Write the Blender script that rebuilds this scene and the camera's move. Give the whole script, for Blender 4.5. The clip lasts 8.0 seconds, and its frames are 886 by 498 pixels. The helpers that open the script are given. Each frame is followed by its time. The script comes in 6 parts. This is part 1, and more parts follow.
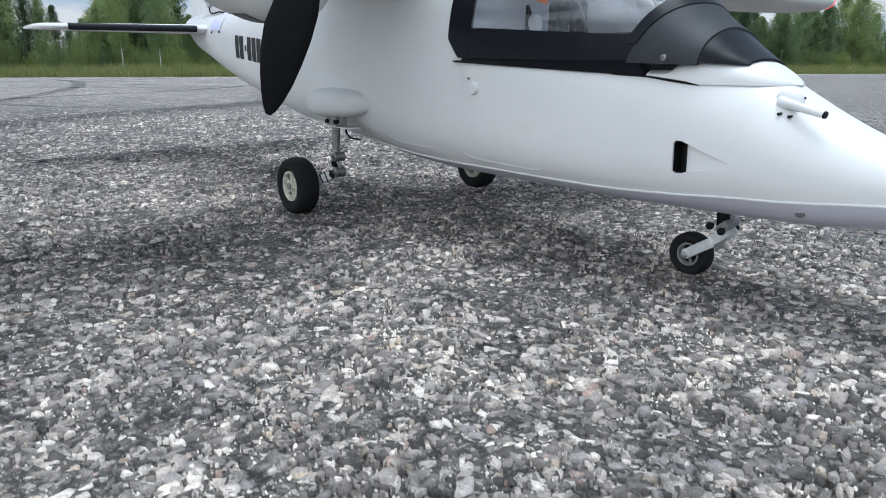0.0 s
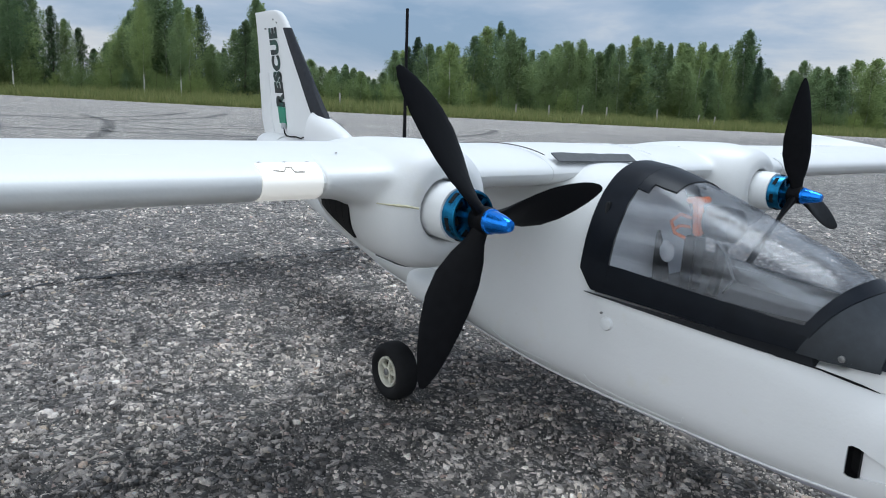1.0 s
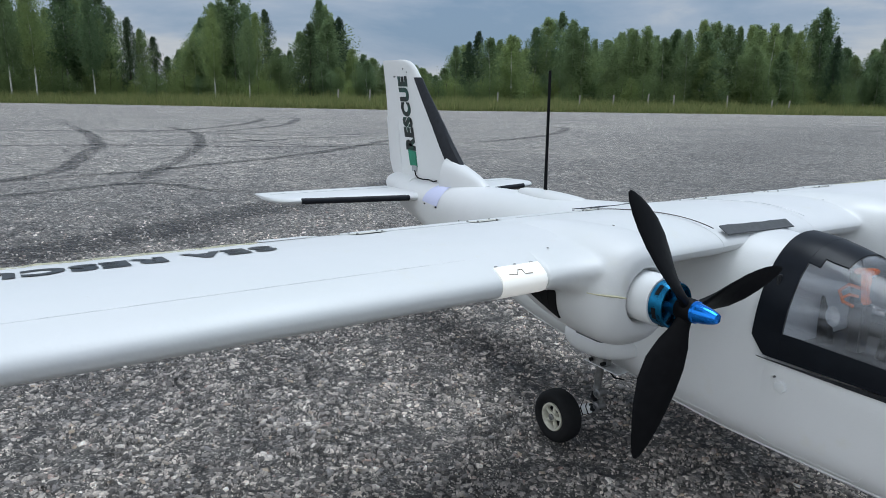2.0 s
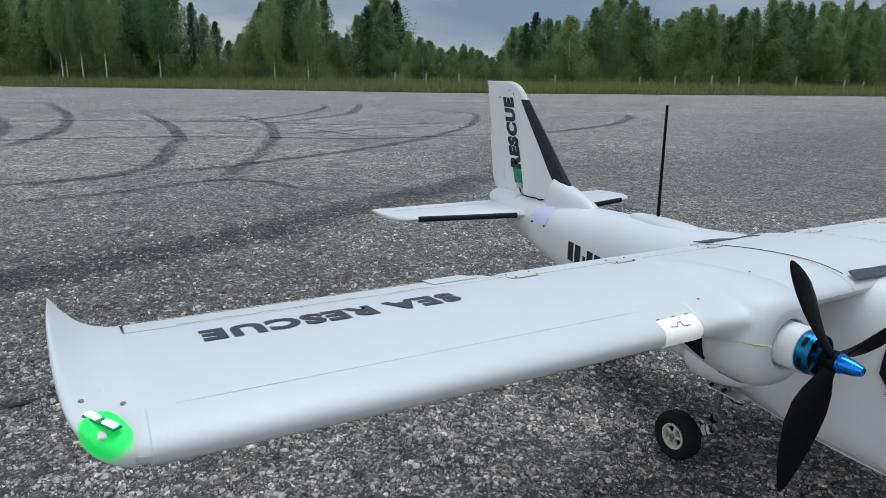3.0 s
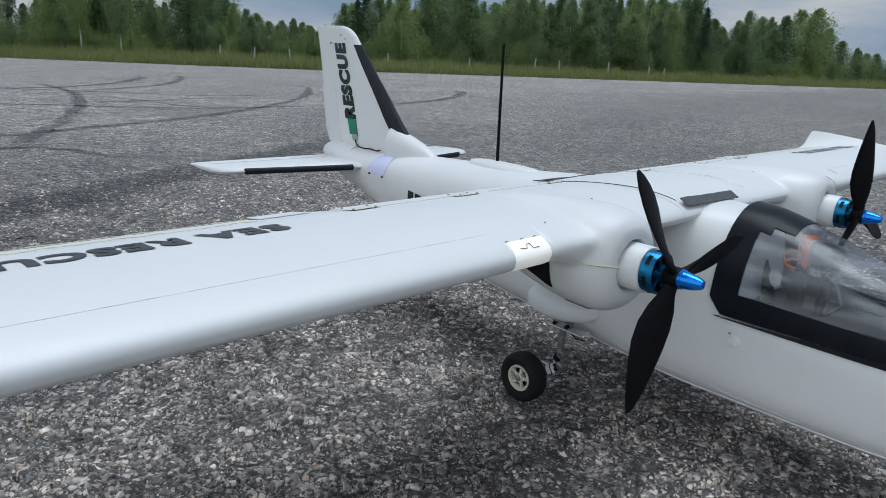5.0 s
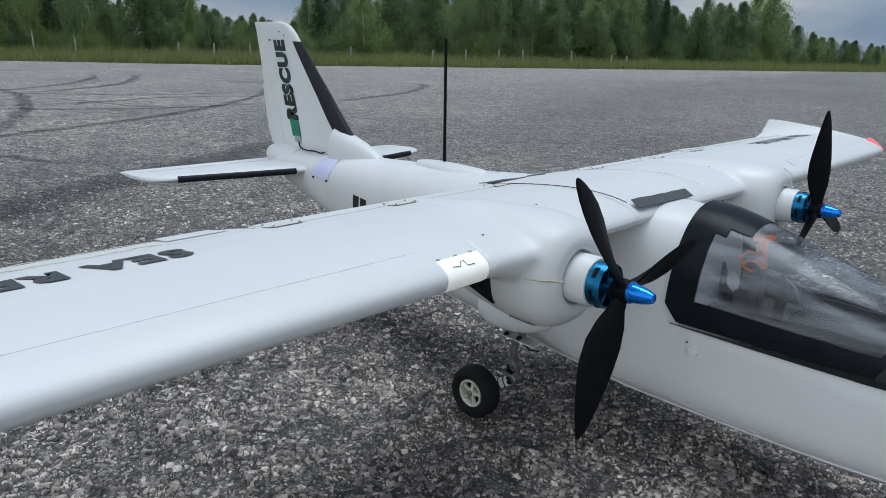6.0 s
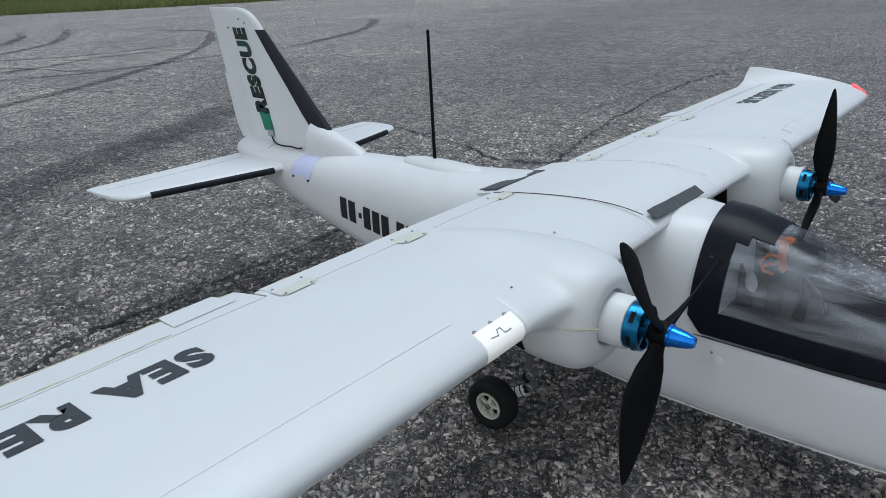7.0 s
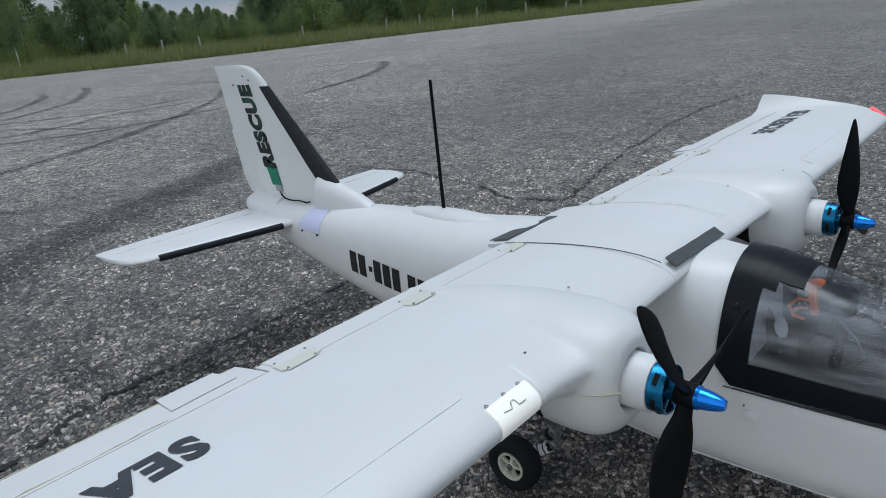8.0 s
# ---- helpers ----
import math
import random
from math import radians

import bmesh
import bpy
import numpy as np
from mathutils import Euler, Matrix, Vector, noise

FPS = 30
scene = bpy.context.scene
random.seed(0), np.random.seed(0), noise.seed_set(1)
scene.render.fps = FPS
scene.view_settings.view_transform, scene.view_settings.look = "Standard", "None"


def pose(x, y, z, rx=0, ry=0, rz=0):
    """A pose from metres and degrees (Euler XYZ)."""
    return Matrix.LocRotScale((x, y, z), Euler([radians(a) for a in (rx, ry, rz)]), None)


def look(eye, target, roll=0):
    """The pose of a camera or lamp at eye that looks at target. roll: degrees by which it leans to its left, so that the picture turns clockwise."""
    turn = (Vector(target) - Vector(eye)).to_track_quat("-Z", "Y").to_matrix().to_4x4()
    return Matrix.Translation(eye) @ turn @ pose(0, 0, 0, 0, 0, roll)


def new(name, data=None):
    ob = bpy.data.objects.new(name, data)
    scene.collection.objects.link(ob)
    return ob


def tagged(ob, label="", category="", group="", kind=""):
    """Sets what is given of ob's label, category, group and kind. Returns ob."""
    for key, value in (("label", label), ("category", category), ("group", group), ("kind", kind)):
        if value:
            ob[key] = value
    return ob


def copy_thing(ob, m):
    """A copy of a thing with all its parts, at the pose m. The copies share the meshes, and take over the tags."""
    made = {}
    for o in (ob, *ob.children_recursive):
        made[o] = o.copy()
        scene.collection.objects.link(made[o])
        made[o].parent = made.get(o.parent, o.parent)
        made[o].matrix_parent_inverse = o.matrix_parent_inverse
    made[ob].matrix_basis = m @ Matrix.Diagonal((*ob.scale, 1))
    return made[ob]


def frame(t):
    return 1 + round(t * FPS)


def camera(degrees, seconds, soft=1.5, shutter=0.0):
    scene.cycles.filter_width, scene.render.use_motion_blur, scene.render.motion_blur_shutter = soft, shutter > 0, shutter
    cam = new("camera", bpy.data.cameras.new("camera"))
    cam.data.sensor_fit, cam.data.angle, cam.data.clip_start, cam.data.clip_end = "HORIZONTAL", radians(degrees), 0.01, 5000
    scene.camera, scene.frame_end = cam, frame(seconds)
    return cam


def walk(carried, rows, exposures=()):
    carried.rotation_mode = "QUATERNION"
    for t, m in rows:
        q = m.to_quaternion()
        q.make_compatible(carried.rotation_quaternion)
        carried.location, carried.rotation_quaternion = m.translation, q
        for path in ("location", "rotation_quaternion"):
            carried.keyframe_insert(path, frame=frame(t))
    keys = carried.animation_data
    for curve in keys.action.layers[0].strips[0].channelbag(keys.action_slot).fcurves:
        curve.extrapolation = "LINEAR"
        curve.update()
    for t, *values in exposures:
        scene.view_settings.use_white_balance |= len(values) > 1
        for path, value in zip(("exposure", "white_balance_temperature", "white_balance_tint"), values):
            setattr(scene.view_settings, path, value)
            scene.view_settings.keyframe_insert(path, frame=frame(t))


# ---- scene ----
cam = camera(65.9, 8.0, soft=0.55, shutter=0.1)
PATH = [
    (0, (0.094, -0.522, 0.182), (-1.415, 0.681, -0.344), 0.1),
    (0.2, (0.07, -0.532, 0.216), (-1.43, 0.683, -0.306), 0.1),
    (0.5, (0.015, -0.55, 0.262), (-1.468, 0.701, -0.22), 1.1),
    (1, (-0.035, -0.578, 0.356), (-1.574, 0.628, -0.067), 3.2),
    (1.5, (-0.049, -0.665, 0.404), (-1.662, 0.428, -0.046), 1.8),
    (1.7, (-0.056, -0.693, 0.415), (-1.678, 0.39, -0.028), 1.8),
    (2.8, (-0.067, -0.811, 0.534), (-1.766, 0.117, 0.035), -0.5),
    (3, (-0.065, -0.853, 0.531), (-1.769, 0.064, 0.03), 0.8),
    (3.5, (-0.054, -0.884, 0.516), (-1.757, 0.012, -0.028), 1.8),
    (4, (-0.05, -0.879, 0.541), (-1.667, 0.158, -0.019), 2.1),
    (4.5, (-0.072, -0.863, 0.507), (-1.591, 0.293, -0.09), 3.2),
    (5, (-0.111, -0.818, 0.462), (-1.535, 0.476, -0.081), 2.6),
    (5.2, (-0.11, -0.804, 0.457), (-1.497, 0.536, -0.078), 2.4),
    (6.3, (-0.15, -0.727, 0.487), (-1.487, 0.633, -0.117), 0.3),
    (6.5, (-0.164, -0.717, 0.511), (-1.457, 0.65, -0.166), -1.4),
    (7, (-0.218, -0.734, 0.561), (-1.458, 0.641, -0.194), -2.5),
    (7.5, (-0.267, -0.735, 0.574), (-1.489, 0.626, -0.235), -4.5),
    (8, (-0.232, -0.699, 0.573), (-1.535, 0.669, -0.084), -5.7),
]
EXPOSURE = ((0.0, 0.30), (0.5, 0.25), (1.0, 0.09), (1.5, -0.04), (3.0, -0.40), (5.0, -0.34), (6.5, -0.42), (8.0, -0.53))
walk(cam, [(t, look(eye, target, roll)) for t, eye, target, roll in PATH], EXPOSURE)

# ---- world and light: overcast summer evening ----
SUN_EL, SUN_AZ = 77.0, 95.0
GAP_AZ = 285.0  # bright gap in the clouds, low over the field
world = bpy.data.worlds.new("sky")
scene.world = world
world.use_nodes = True
wt = world.node_tree
wt.nodes.clear()


def wn(kind, **values):
    n = wt.nodes.new(kind)
    for k, v in values.items():
        n.inputs[k].default_value = v
    return n


sky = wt.nodes.new("ShaderNodeTexSky")
sky.sky_type, sky.sun_disc = "NISHITA", False
sky.sun_elevation, sky.sun_rotation = radians(SUN_EL), radians(90 - SUN_AZ)
sky.air_density, sky.dust_density = 1.0, 2.0
coords = wt.nodes.new("ShaderNodeTexCoord")
squash = wt.nodes.new("ShaderNodeMapping")
squash.inputs["Scale"].default_value = (1.6, 1.6, 6.0)
clouds = wn("ShaderNodeTexNoise", Scale=1.45, Detail=7.0, Roughness=0.55, Distortion=0.3)
ramp = wt.nodes.new("ShaderNodeValToRGB")
ramp.color_ramp.elements[0].position, ramp.color_ramp.elements[0].color = 0.38, (0.365, 0.55, 0.80, 1)
ramp.color_ramp.elements[1].position, ramp.color_ramp.elements[1].color = 0.61, (0.98, 1.03, 1.09, 1)
mid = ramp.color_ramp.elements.new(0.5)
mid.color = (0.585, 0.735, 0.955, 1)
blue = wt.nodes.new("ShaderNodeVectorMath")
blue.operation = "SCALE"
blue.inputs["Scale"].default_value = 0.12
cover = wt.nodes.new("ShaderNodeMix")
cover.data_type = "RGBA"
cover.inputs["Factor"].default_value = 0.82
back = wt.nodes.new("ShaderNodeBackground")
back.inputs["Strength"].default_value = 0.69
wout = wt.nodes.new("ShaderNodeOutputWorld")
wt.links.new(coords.outputs["Generated"], squash.inputs["Vector"])
wt.links.new(squash.outputs["Vector"], clouds.inputs["Vector"])
wt.links.new(clouds.outputs["Fac"], ramp.inputs["Fac"])
wt.links.new(sky.outputs["Color"], blue.inputs[0])
wt.links.new(blue.outputs[0], cover.inputs["A"])
wt.links.new(ramp.outputs["Color"], cover.inputs["B"])
sunward = wt.nodes.new("ShaderNodeVectorMath")
sunward.operation = "DOT_PRODUCT"
sunward.inputs[1].default_value = (math.cos(radians(9)) * math.cos(radians(GAP_AZ)), math.cos(radians(9)) * math.sin(radians(GAP_AZ)), math.sin(radians(9)))
glare = wn("ShaderNodeMapRange")
glare.interpolation_type = "SMOOTHSTEP"
for k, v in (("From Min", 0.20), ("From Max", 1.0), ("To Min", 1.0), ("To Max", 2.6)):
    glare.inputs[k].default_value = v
lit = wt.nodes.new("ShaderNodeVectorMath")
lit.operation = "SCALE"
wt.links.new(coords.outputs["Generated"], sunward.inputs[0])
wt.links.new(sunward.outputs["Value"], glare.inputs["Value"])
warm = wt.nodes.new("ShaderNodeMix")
warm.data_type = "RGBA"
warm.inputs["B"].default_value = (0.735, 0.80, 0.850, 1)
share = wn("ShaderNodeMapRange")
for k, v in (("From Min", 0.20), ("From Max", 0.9), ("To Min", 0.0), ("To Max", 0.9)):
    share.inputs[k].default_value = v
wt.links.new(sunward.outputs["Value"], share.inputs["Value"])
wt.links.new(share.outputs["Result"], warm.inputs["Factor"])
wt.links.new(cover.outputs["Result"], warm.inputs["A"])
wt.links.new(warm.outputs["Result"], lit.inputs[0])
wt.links.new(glare.outputs["Result"], lit.inputs["Scale"])
wt.links.new(lit.outputs[0], back.inputs["Color"])
wt.links.new(back.outputs["Background"], wout.inputs["Surface"])

sun_data = bpy.data.lights.new("sun", "SUN")
sun_data.energy, sun_data.angle, sun_data.color = 2.45, radians(34), (0.845, 0.945, 1.04)
sun = new("sun", sun_data)
sun.matrix_world = look((0, 0, 0), (-math.cos(radians(SUN_EL)) * math.cos(radians(SUN_AZ)),
                                    -math.cos(radians(SUN_EL)) * math.sin(radians(SUN_AZ)), -math.sin(radians(SUN_EL))))


# ---- materials ----
class Mat:
    """A node material with a principled shader and short ways to add nodes."""

    def __init__(self, name, colour=(0.5, 0.5, 0.5), rough=0.5, metal=0.0, **more):
        self.m = bpy.data.materials.new(name)
        self.m.use_nodes = True
        self.t = self.m.node_tree
        self.b = self.t.nodes["Principled BSDF"]
        self.b.inputs["Base Color"].default_value = (*colour, 1)
        self.b.inputs["Roughness"].default_value = rough
        self.b.inputs["Metallic"].default_value = metal
        for k, v in more.items():
            self.b.inputs[k.replace("_", " ")].default_value = v

    def node(self, kind, **values):
        n = self.t.nodes.new(kind)
        for k, v in values.items():
            n.inputs[k].default_value = v
        return n

    def link(self, a, b):
        self.t.links.new(a, b)

    def place(self):
        return self.node("ShaderNodeTexCoord").outputs["Object"]

    def noise(self, scale, detail=4.0, rough=0.55, vector=None, stretch=None):
        n = self.node("ShaderNodeTexNoise", Scale=scale, Detail=detail, Roughness=rough)
        v = vector or self.place()
        if stretch:
            mp = self.node("ShaderNodeMapping")
            mp.inputs["Scale"].default_value = stretch
            self.link(v, mp.inputs["Vector"])
            v = mp.outputs["Vector"]
        self.link(v, n.inputs["Vector"])
        return n.outputs["Fac"]

    def ramp(self, fac, *stops):
        r = self.node("ShaderNodeValToRGB")
        e = r.color_ramp.elements
        while len(e) < len(stops):
            e.new(0.5)
        for k, (p, c) in zip(e, stops):
            k.position, k.color = p, (*c, 1) if len(c) == 3 else c
        self.link(fac, r.inputs["Fac"])
        return r.outputs["Color"]

    def mix(self, fac, a, b, blend="MIX"):
        n = self.node("ShaderNodeMix")
        n.data_type, n.blend_type = "RGBA", blend
        for sock, v in ((n.inputs["Factor"], fac), (n.inputs["A"], a), (n.inputs["B"], b)):
            if isinstance(v, (int, float)):
                sock.default_value = v
            elif isinstance(v, tuple):
                sock.default_value = (*v, 1)
            else:
                self.link(v, sock)
        return n.outputs["Result"]

    def colour(self, out):
        self.link(out, self.b.inputs["Base Color"])

    def rough(self, fac, low, high):
        n = self.node("ShaderNodeMapRange")
        n.inputs["To Min"].default_value, n.inputs["To Max"].default_value = low, high
        self.link(fac, n.inputs["Value"])
        self.link(n.outputs["Result"], self.b.inputs["Roughness"])

    def bump(self, height, strength=0.3, distance=0.001):
        n = self.node("ShaderNodeBump", Strength=strength, Distance=distance)
        self.link(height, n.inputs["Height"])
        old = self.b.inputs["Normal"].links
        if old:
            self.link(old[0].from_socket, n.inputs["Normal"])
        self.link(n.outputs["Normal"], self.b.inputs["Normal"])


def foam_material(name, base, warm):
    """Moulded white foam: faint beads, scuffs and yellowed spots."""
    m = Mat(name, base, 0.5)
    scuff = m.noise(9, 6, 0.6)
    spots = m.noise(31, 4, 0.6)
    c = m.mix(m.ramp(scuff, (0.35, (0, 0, 0)), (0.75, (1, 1, 1))), base, tuple(v * 0.95 for v in base))
    c = m.mix(m.ramp(m.noise(3.2, 4, 0.6), (0.40, (0, 0, 0)), (0.70, (0.8, 0.8, 0.8))), c, tuple(v * k for v, k in zip(base, (0.92, 0.94, 0.915))))
    c = m.mix(m.ramp(spots, (0.62, (0, 0, 0)), (0.8, (0.5, 0.5, 0.5))), c, warm)
    c = m.mix(m.ramp(m.noise(75, 5, 0.75), (0.66, (0, 0, 0)), (0.76, (0.45, 0.45, 0.45))), c, tuple(v * k for v, k in zip(warm, (0.80, 0.79, 0.78))))
    m.colour(c)
    m.rough(scuff, 0.30, 0.55)
    v = m.node("ShaderNodeTexVoronoi", Scale=420.0)
    m.link(m.place(), v.inputs["Vector"])
    m.bump(v.outputs["Distance"], 0.10, 0.0006)
    m.bump(m.noise(22, 3), 0.22, 0.004)
    m.bump(m.noise(6.5, 2), 0.22, 0.012)
    return m.m


FOAM = foam_material("white_foam", (0.735, 0.735, 0.738), (0.69, 0.675, 0.60))
FOAM_GLUE = foam_material("yellowed_tape", (0.70, 0.690, 0.610), (0.64, 0.615, 0.49))
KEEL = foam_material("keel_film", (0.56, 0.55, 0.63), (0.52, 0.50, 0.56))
PAPER = Mat("paper", (0.60, 0.62, 0.82), 0.8)
PAPER.bump(PAPER.noise(60), 0.3, 0.003)
PAPER = PAPER.m


def plain(name, colour, rough, metal=0.0, grain=60.0, depth=0.25, bump=0.15, **more):
    m = Mat(name, colour, rough, metal, **more)
    n = m.noise(grain, 5)
    m.colour(m.mix(m.ramp(n, (0.3, (0, 0, 0)), (0.75, (1, 1, 1))), tuple(v * (1 - depth) for v in colour), tuple(min(1, v * (1 + depth)) for v in colour)))
    m.rough(n, max(0.02, rough - 0.08), min(1, rough + 0.1))
    if bump:
        m.bump(n, bump, 0.0006)
    return m.m


BLACK_TAPE = plain("black_tape", (0.018, 0.020, 0.025), 0.42, grain=90, Specular_IOR_Level=0.18)
CANOPY_BLACK = plain("black_canopy_film", (0.008, 0.010, 0.014), 0.34, grain=40, bump=0.35, Specular_IOR_Level=0.12)
STRAP_GREY = plain("grey_canopy_strap", (0.022, 0.026, 0.031), 0.55, grain=110, bump=0.3, Specular_IOR_Level=0.3)
TAPE_GREY = plain("grey_cloth_tape", (0.07, 0.075, 0.08), 0.65, grain=160, bump=0.35)
RUBBER = plain("tyre_rubber", (0.012, 0.012, 0.013), 0.75, grain=140, bump=0.3, Specular_IOR_Level=0.2)
RIM = plain("cream_plastic", (0.64, 0.62, 0.52), 0.5, grain=90)
RIM_GREY = plain("grey_plastic", (0.22, 0.225, 0.225), 0.5, grain=90)
ALU = plain("brushed_aluminium", (0.80, 0.81, 0.82), 0.30, 0.55, grain=240, depth=0.12)
BRIGHT = plain("polished_aluminium", (0.88, 0.88, 0.88), 0.35, 0.15, grain=200, depth=0.08)
STEEL = plain("dull_steel", (0.30, 0.30, 0.30), 0.4, 0.9, grain=180)
DARK = plain("dark_plastic", (0.012, 0.012, 0.013), 0.5, grain=90, Specular_IOR_Level=0.08)
BLADE = plain("black_propeller", (0.006, 0.006, 0.007), 0.5, grain=120, Specular_IOR_Level=0.08)
BLUE = plain("anodised_blue", (0.010, 0.22, 0.78), 0.20, 0.75, grain=150, depth=0.1)
BLUE_DARK = plain("dark_blue_metal", (0.008, 0.15, 0.30), 0.28, 0.85, grain=90, depth=0.4)
MOUNT = plain("white_plastic", (0.74, 0.75, 0.75), 0.4, grain=50, depth=0.04)
CARBON = plain("antenna_black", (0.008, 0.008, 0.009), 0.5, Specular_IOR_Level=0.08)
INK = plain("black_ink", (0.010, 0.011, 0.012), 0.5, grain=300)
INK_GREY = plain("worn_black_ink", (0.042, 0.045, 0.05), 0.34, grain=260)
INK_GREEN = Mat("green_black_ink", (0.01, 0.05, 0.04), 0.45)
INK_GREEN.colour(INK_GREEN.ramp(INK_GREEN.noise(55, 3), (0.48, (0.005, 0.008, 0.008)), (0.66, (0.008, 0.070, 0.052))))
INK_GREEN = INK_GREEN.m
GREEN = plain("green_film", (0.015, 0.20, 0.12), 0.4, grain=80)
ORANGE = plain("orange_plastic", (1.0, 0.19, 0.035), 0.5, grain=60)
GREY_PART = plain("grey_plastic_part", (0.10, 0.105, 0.11), 0.4)
TRAY = plain("cockpit_lining", (0.014, 0.015, 0.017), 0.7, grain=40)
SILVER = plain("silver_disc", (0.40, 0.41, 0.43), 0.35, 0.3, grain=90, depth=0.1)
GLUE = plain("old_glue", (0.60, 0.57, 0.40), 0.6, grain=140)
SEAM = plain("seam_shadow_gap", (0.10, 0.085, 0.08), 0.8)
SEAM_SOFT = plain("pale_seam", (0.72, 0.725, 0.73), 0.8)
WIRE = plain("grey_brown_wire", (0.20, 0.175, 0.15), 0.7)


def glow(name, colour, strength):
    m = Mat(name, colour, 0.3)
    m.b.inputs["Emission Color"].default_value = (*colour, 1)
    m.b.inputs["Emission Strength"].default_value = strength
    return m.m


GREEN_LED = glow("green_light", (0.45, 1.0, 0.55), 2.2)


def lit_cover(name, centre, near, far):
    """Milky foam lit from within by a lamp chip: the glow thins out with the distance from it."""
    m = Mat(name, near, 0.35)
    p = m.node("ShaderNodeVectorMath")
    p.operation = "DISTANCE"
    p.inputs[1].default_value = centre
    m.link(m.place(), p.inputs[0])
    r = m.node("ShaderNodeMapRange")
    r.interpolation_type = "SMOOTHSTEP"
    for k, v in (("From Min", 0.0165), ("From Max", 0.0265), ("To Min", 1.0), ("To Max", 0.0)):
        r.inputs[k].default_value = v
    m.link(p.outputs["Value"], r.inputs["Value"])
    m.colour(m.mix(r.outputs["Result"], far, near))
    m.b.inputs["Emission Color"].default_value = (*near, 1)
    k = m.node("ShaderNodeMath")
    k.operation = "MULTIPLY"
    k.inputs[1].default_value = 0.55
    m.link(r.outputs["Result"], k.inputs[0])
    m.link(k.outputs[0], m.b.inputs["Emission Strength"])
    return m.m


GREEN_COVER = lit_cover("lit_green_cover", (-0.5110, -0.8670, 0.3090), (0.01, 0.74, 0.12), (0.735, 0.738, 0.738))
RED_COVER = glow("lit_red_cover", (1.0, 0.10, 0.12), 0.8)
WHITE_LED = glow("landing_light_glow", (0.95, 0.94, 0.89), 0.30)

# the clear canopy film: thin plastic, with sky reflections painted on as pale streaks
film = bpy.data.materials.new("clear_canopy_film")
film.use_nodes = True
ft = film.node_tree
ft.nodes.clear()
f_clear = ft.nodes.new("ShaderNodeBsdfTransparent")
f_clear.inputs["Color"].default_value = (0.88, 0.89, 0.91, 1)
f_gloss = ft.nodes.new("ShaderNodeBsdfGlossy")
f_gloss.inputs["Roughness"].default_value = 0.20
f_sky_streak = ft.nodes.new("ShaderNodeBsdfDiffuse")
f_sky_streak.inputs["Color"].default_value = (0.55, 0.57, 0.60, 1)
f_face = ft.nodes.new("ShaderNodeLayerWeight")
f_face.inputs["Blend"].default_value = 0.5
f_pow = ft.nodes.new("ShaderNodeMath")
f_pow.operation = "POWER"
f_pow.inputs[1].default_value = 3.5
f_fres = ft.nodes.new("ShaderNodeMath")
f_fres.operation = "MULTIPLY_ADD"
f_fres.inputs[1].default_value, f_fres.inputs[2].default_value = 0.17, 0.02
ft.links.new(f_face.outputs["Facing"], f_pow.inputs[0])
ft.links.new(f_pow.outputs[0], f_fres.inputs[0])
f_co = ft.nodes.new("ShaderNodeTexCoord")
f_map = ft.nodes.new("ShaderNodeMapping")
f_map.inputs["Scale"].default_value = (3.5, 42, 52)
f_map.inputs["Rotation"].default_value = (0, radians(-20), 0)
f_noise = ft.nodes.new("ShaderNodeTexNoise")
f_noise.inputs["Scale"].default_value = 1.0
f_noise.inputs["Detail"].default_value = 5.0
# share of the pale diffuse colour that imitates the reflected sky
f_ramp = ft.nodes.new("ShaderNodeMapRange")
for k, v in (("From Min", 0.45), ("From Max", 0.68), ("To Min", 0.01), ("To Max", 0.25)):
    f_ramp.inputs[k].default_value = v
f_mix1 = ft.nodes.new("ShaderNodeMixShader")
f_mix2 = ft.nodes.new("ShaderNodeMixShader")
f_out = ft.nodes.new("ShaderNodeOutputMaterial")
for a, b in ((f_co.outputs["Object"], f_map.inputs["Vector"]), (f_map.outputs["Vector"], f_noise.inputs["Vector"]),
             (f_noise.outputs["Fac"], f_ramp.inputs["Value"]), (f_ramp.outputs["Result"], f_mix1.inputs["Fac"]),
             (f_clear.outputs[0], f_mix1.inputs[1]), (f_sky_streak.outputs[0], f_mix1.inputs[2]),
             (f_fres.outputs[0], f_mix2.inputs["Fac"]), (f_mix1.outputs[0], f_mix2.inputs[1]),
             (f_gloss.outputs[0], f_mix2.inputs[2]), (f_mix2.outputs[0], f_out.inputs["Surface"])):
    ft.links.new(a, b)


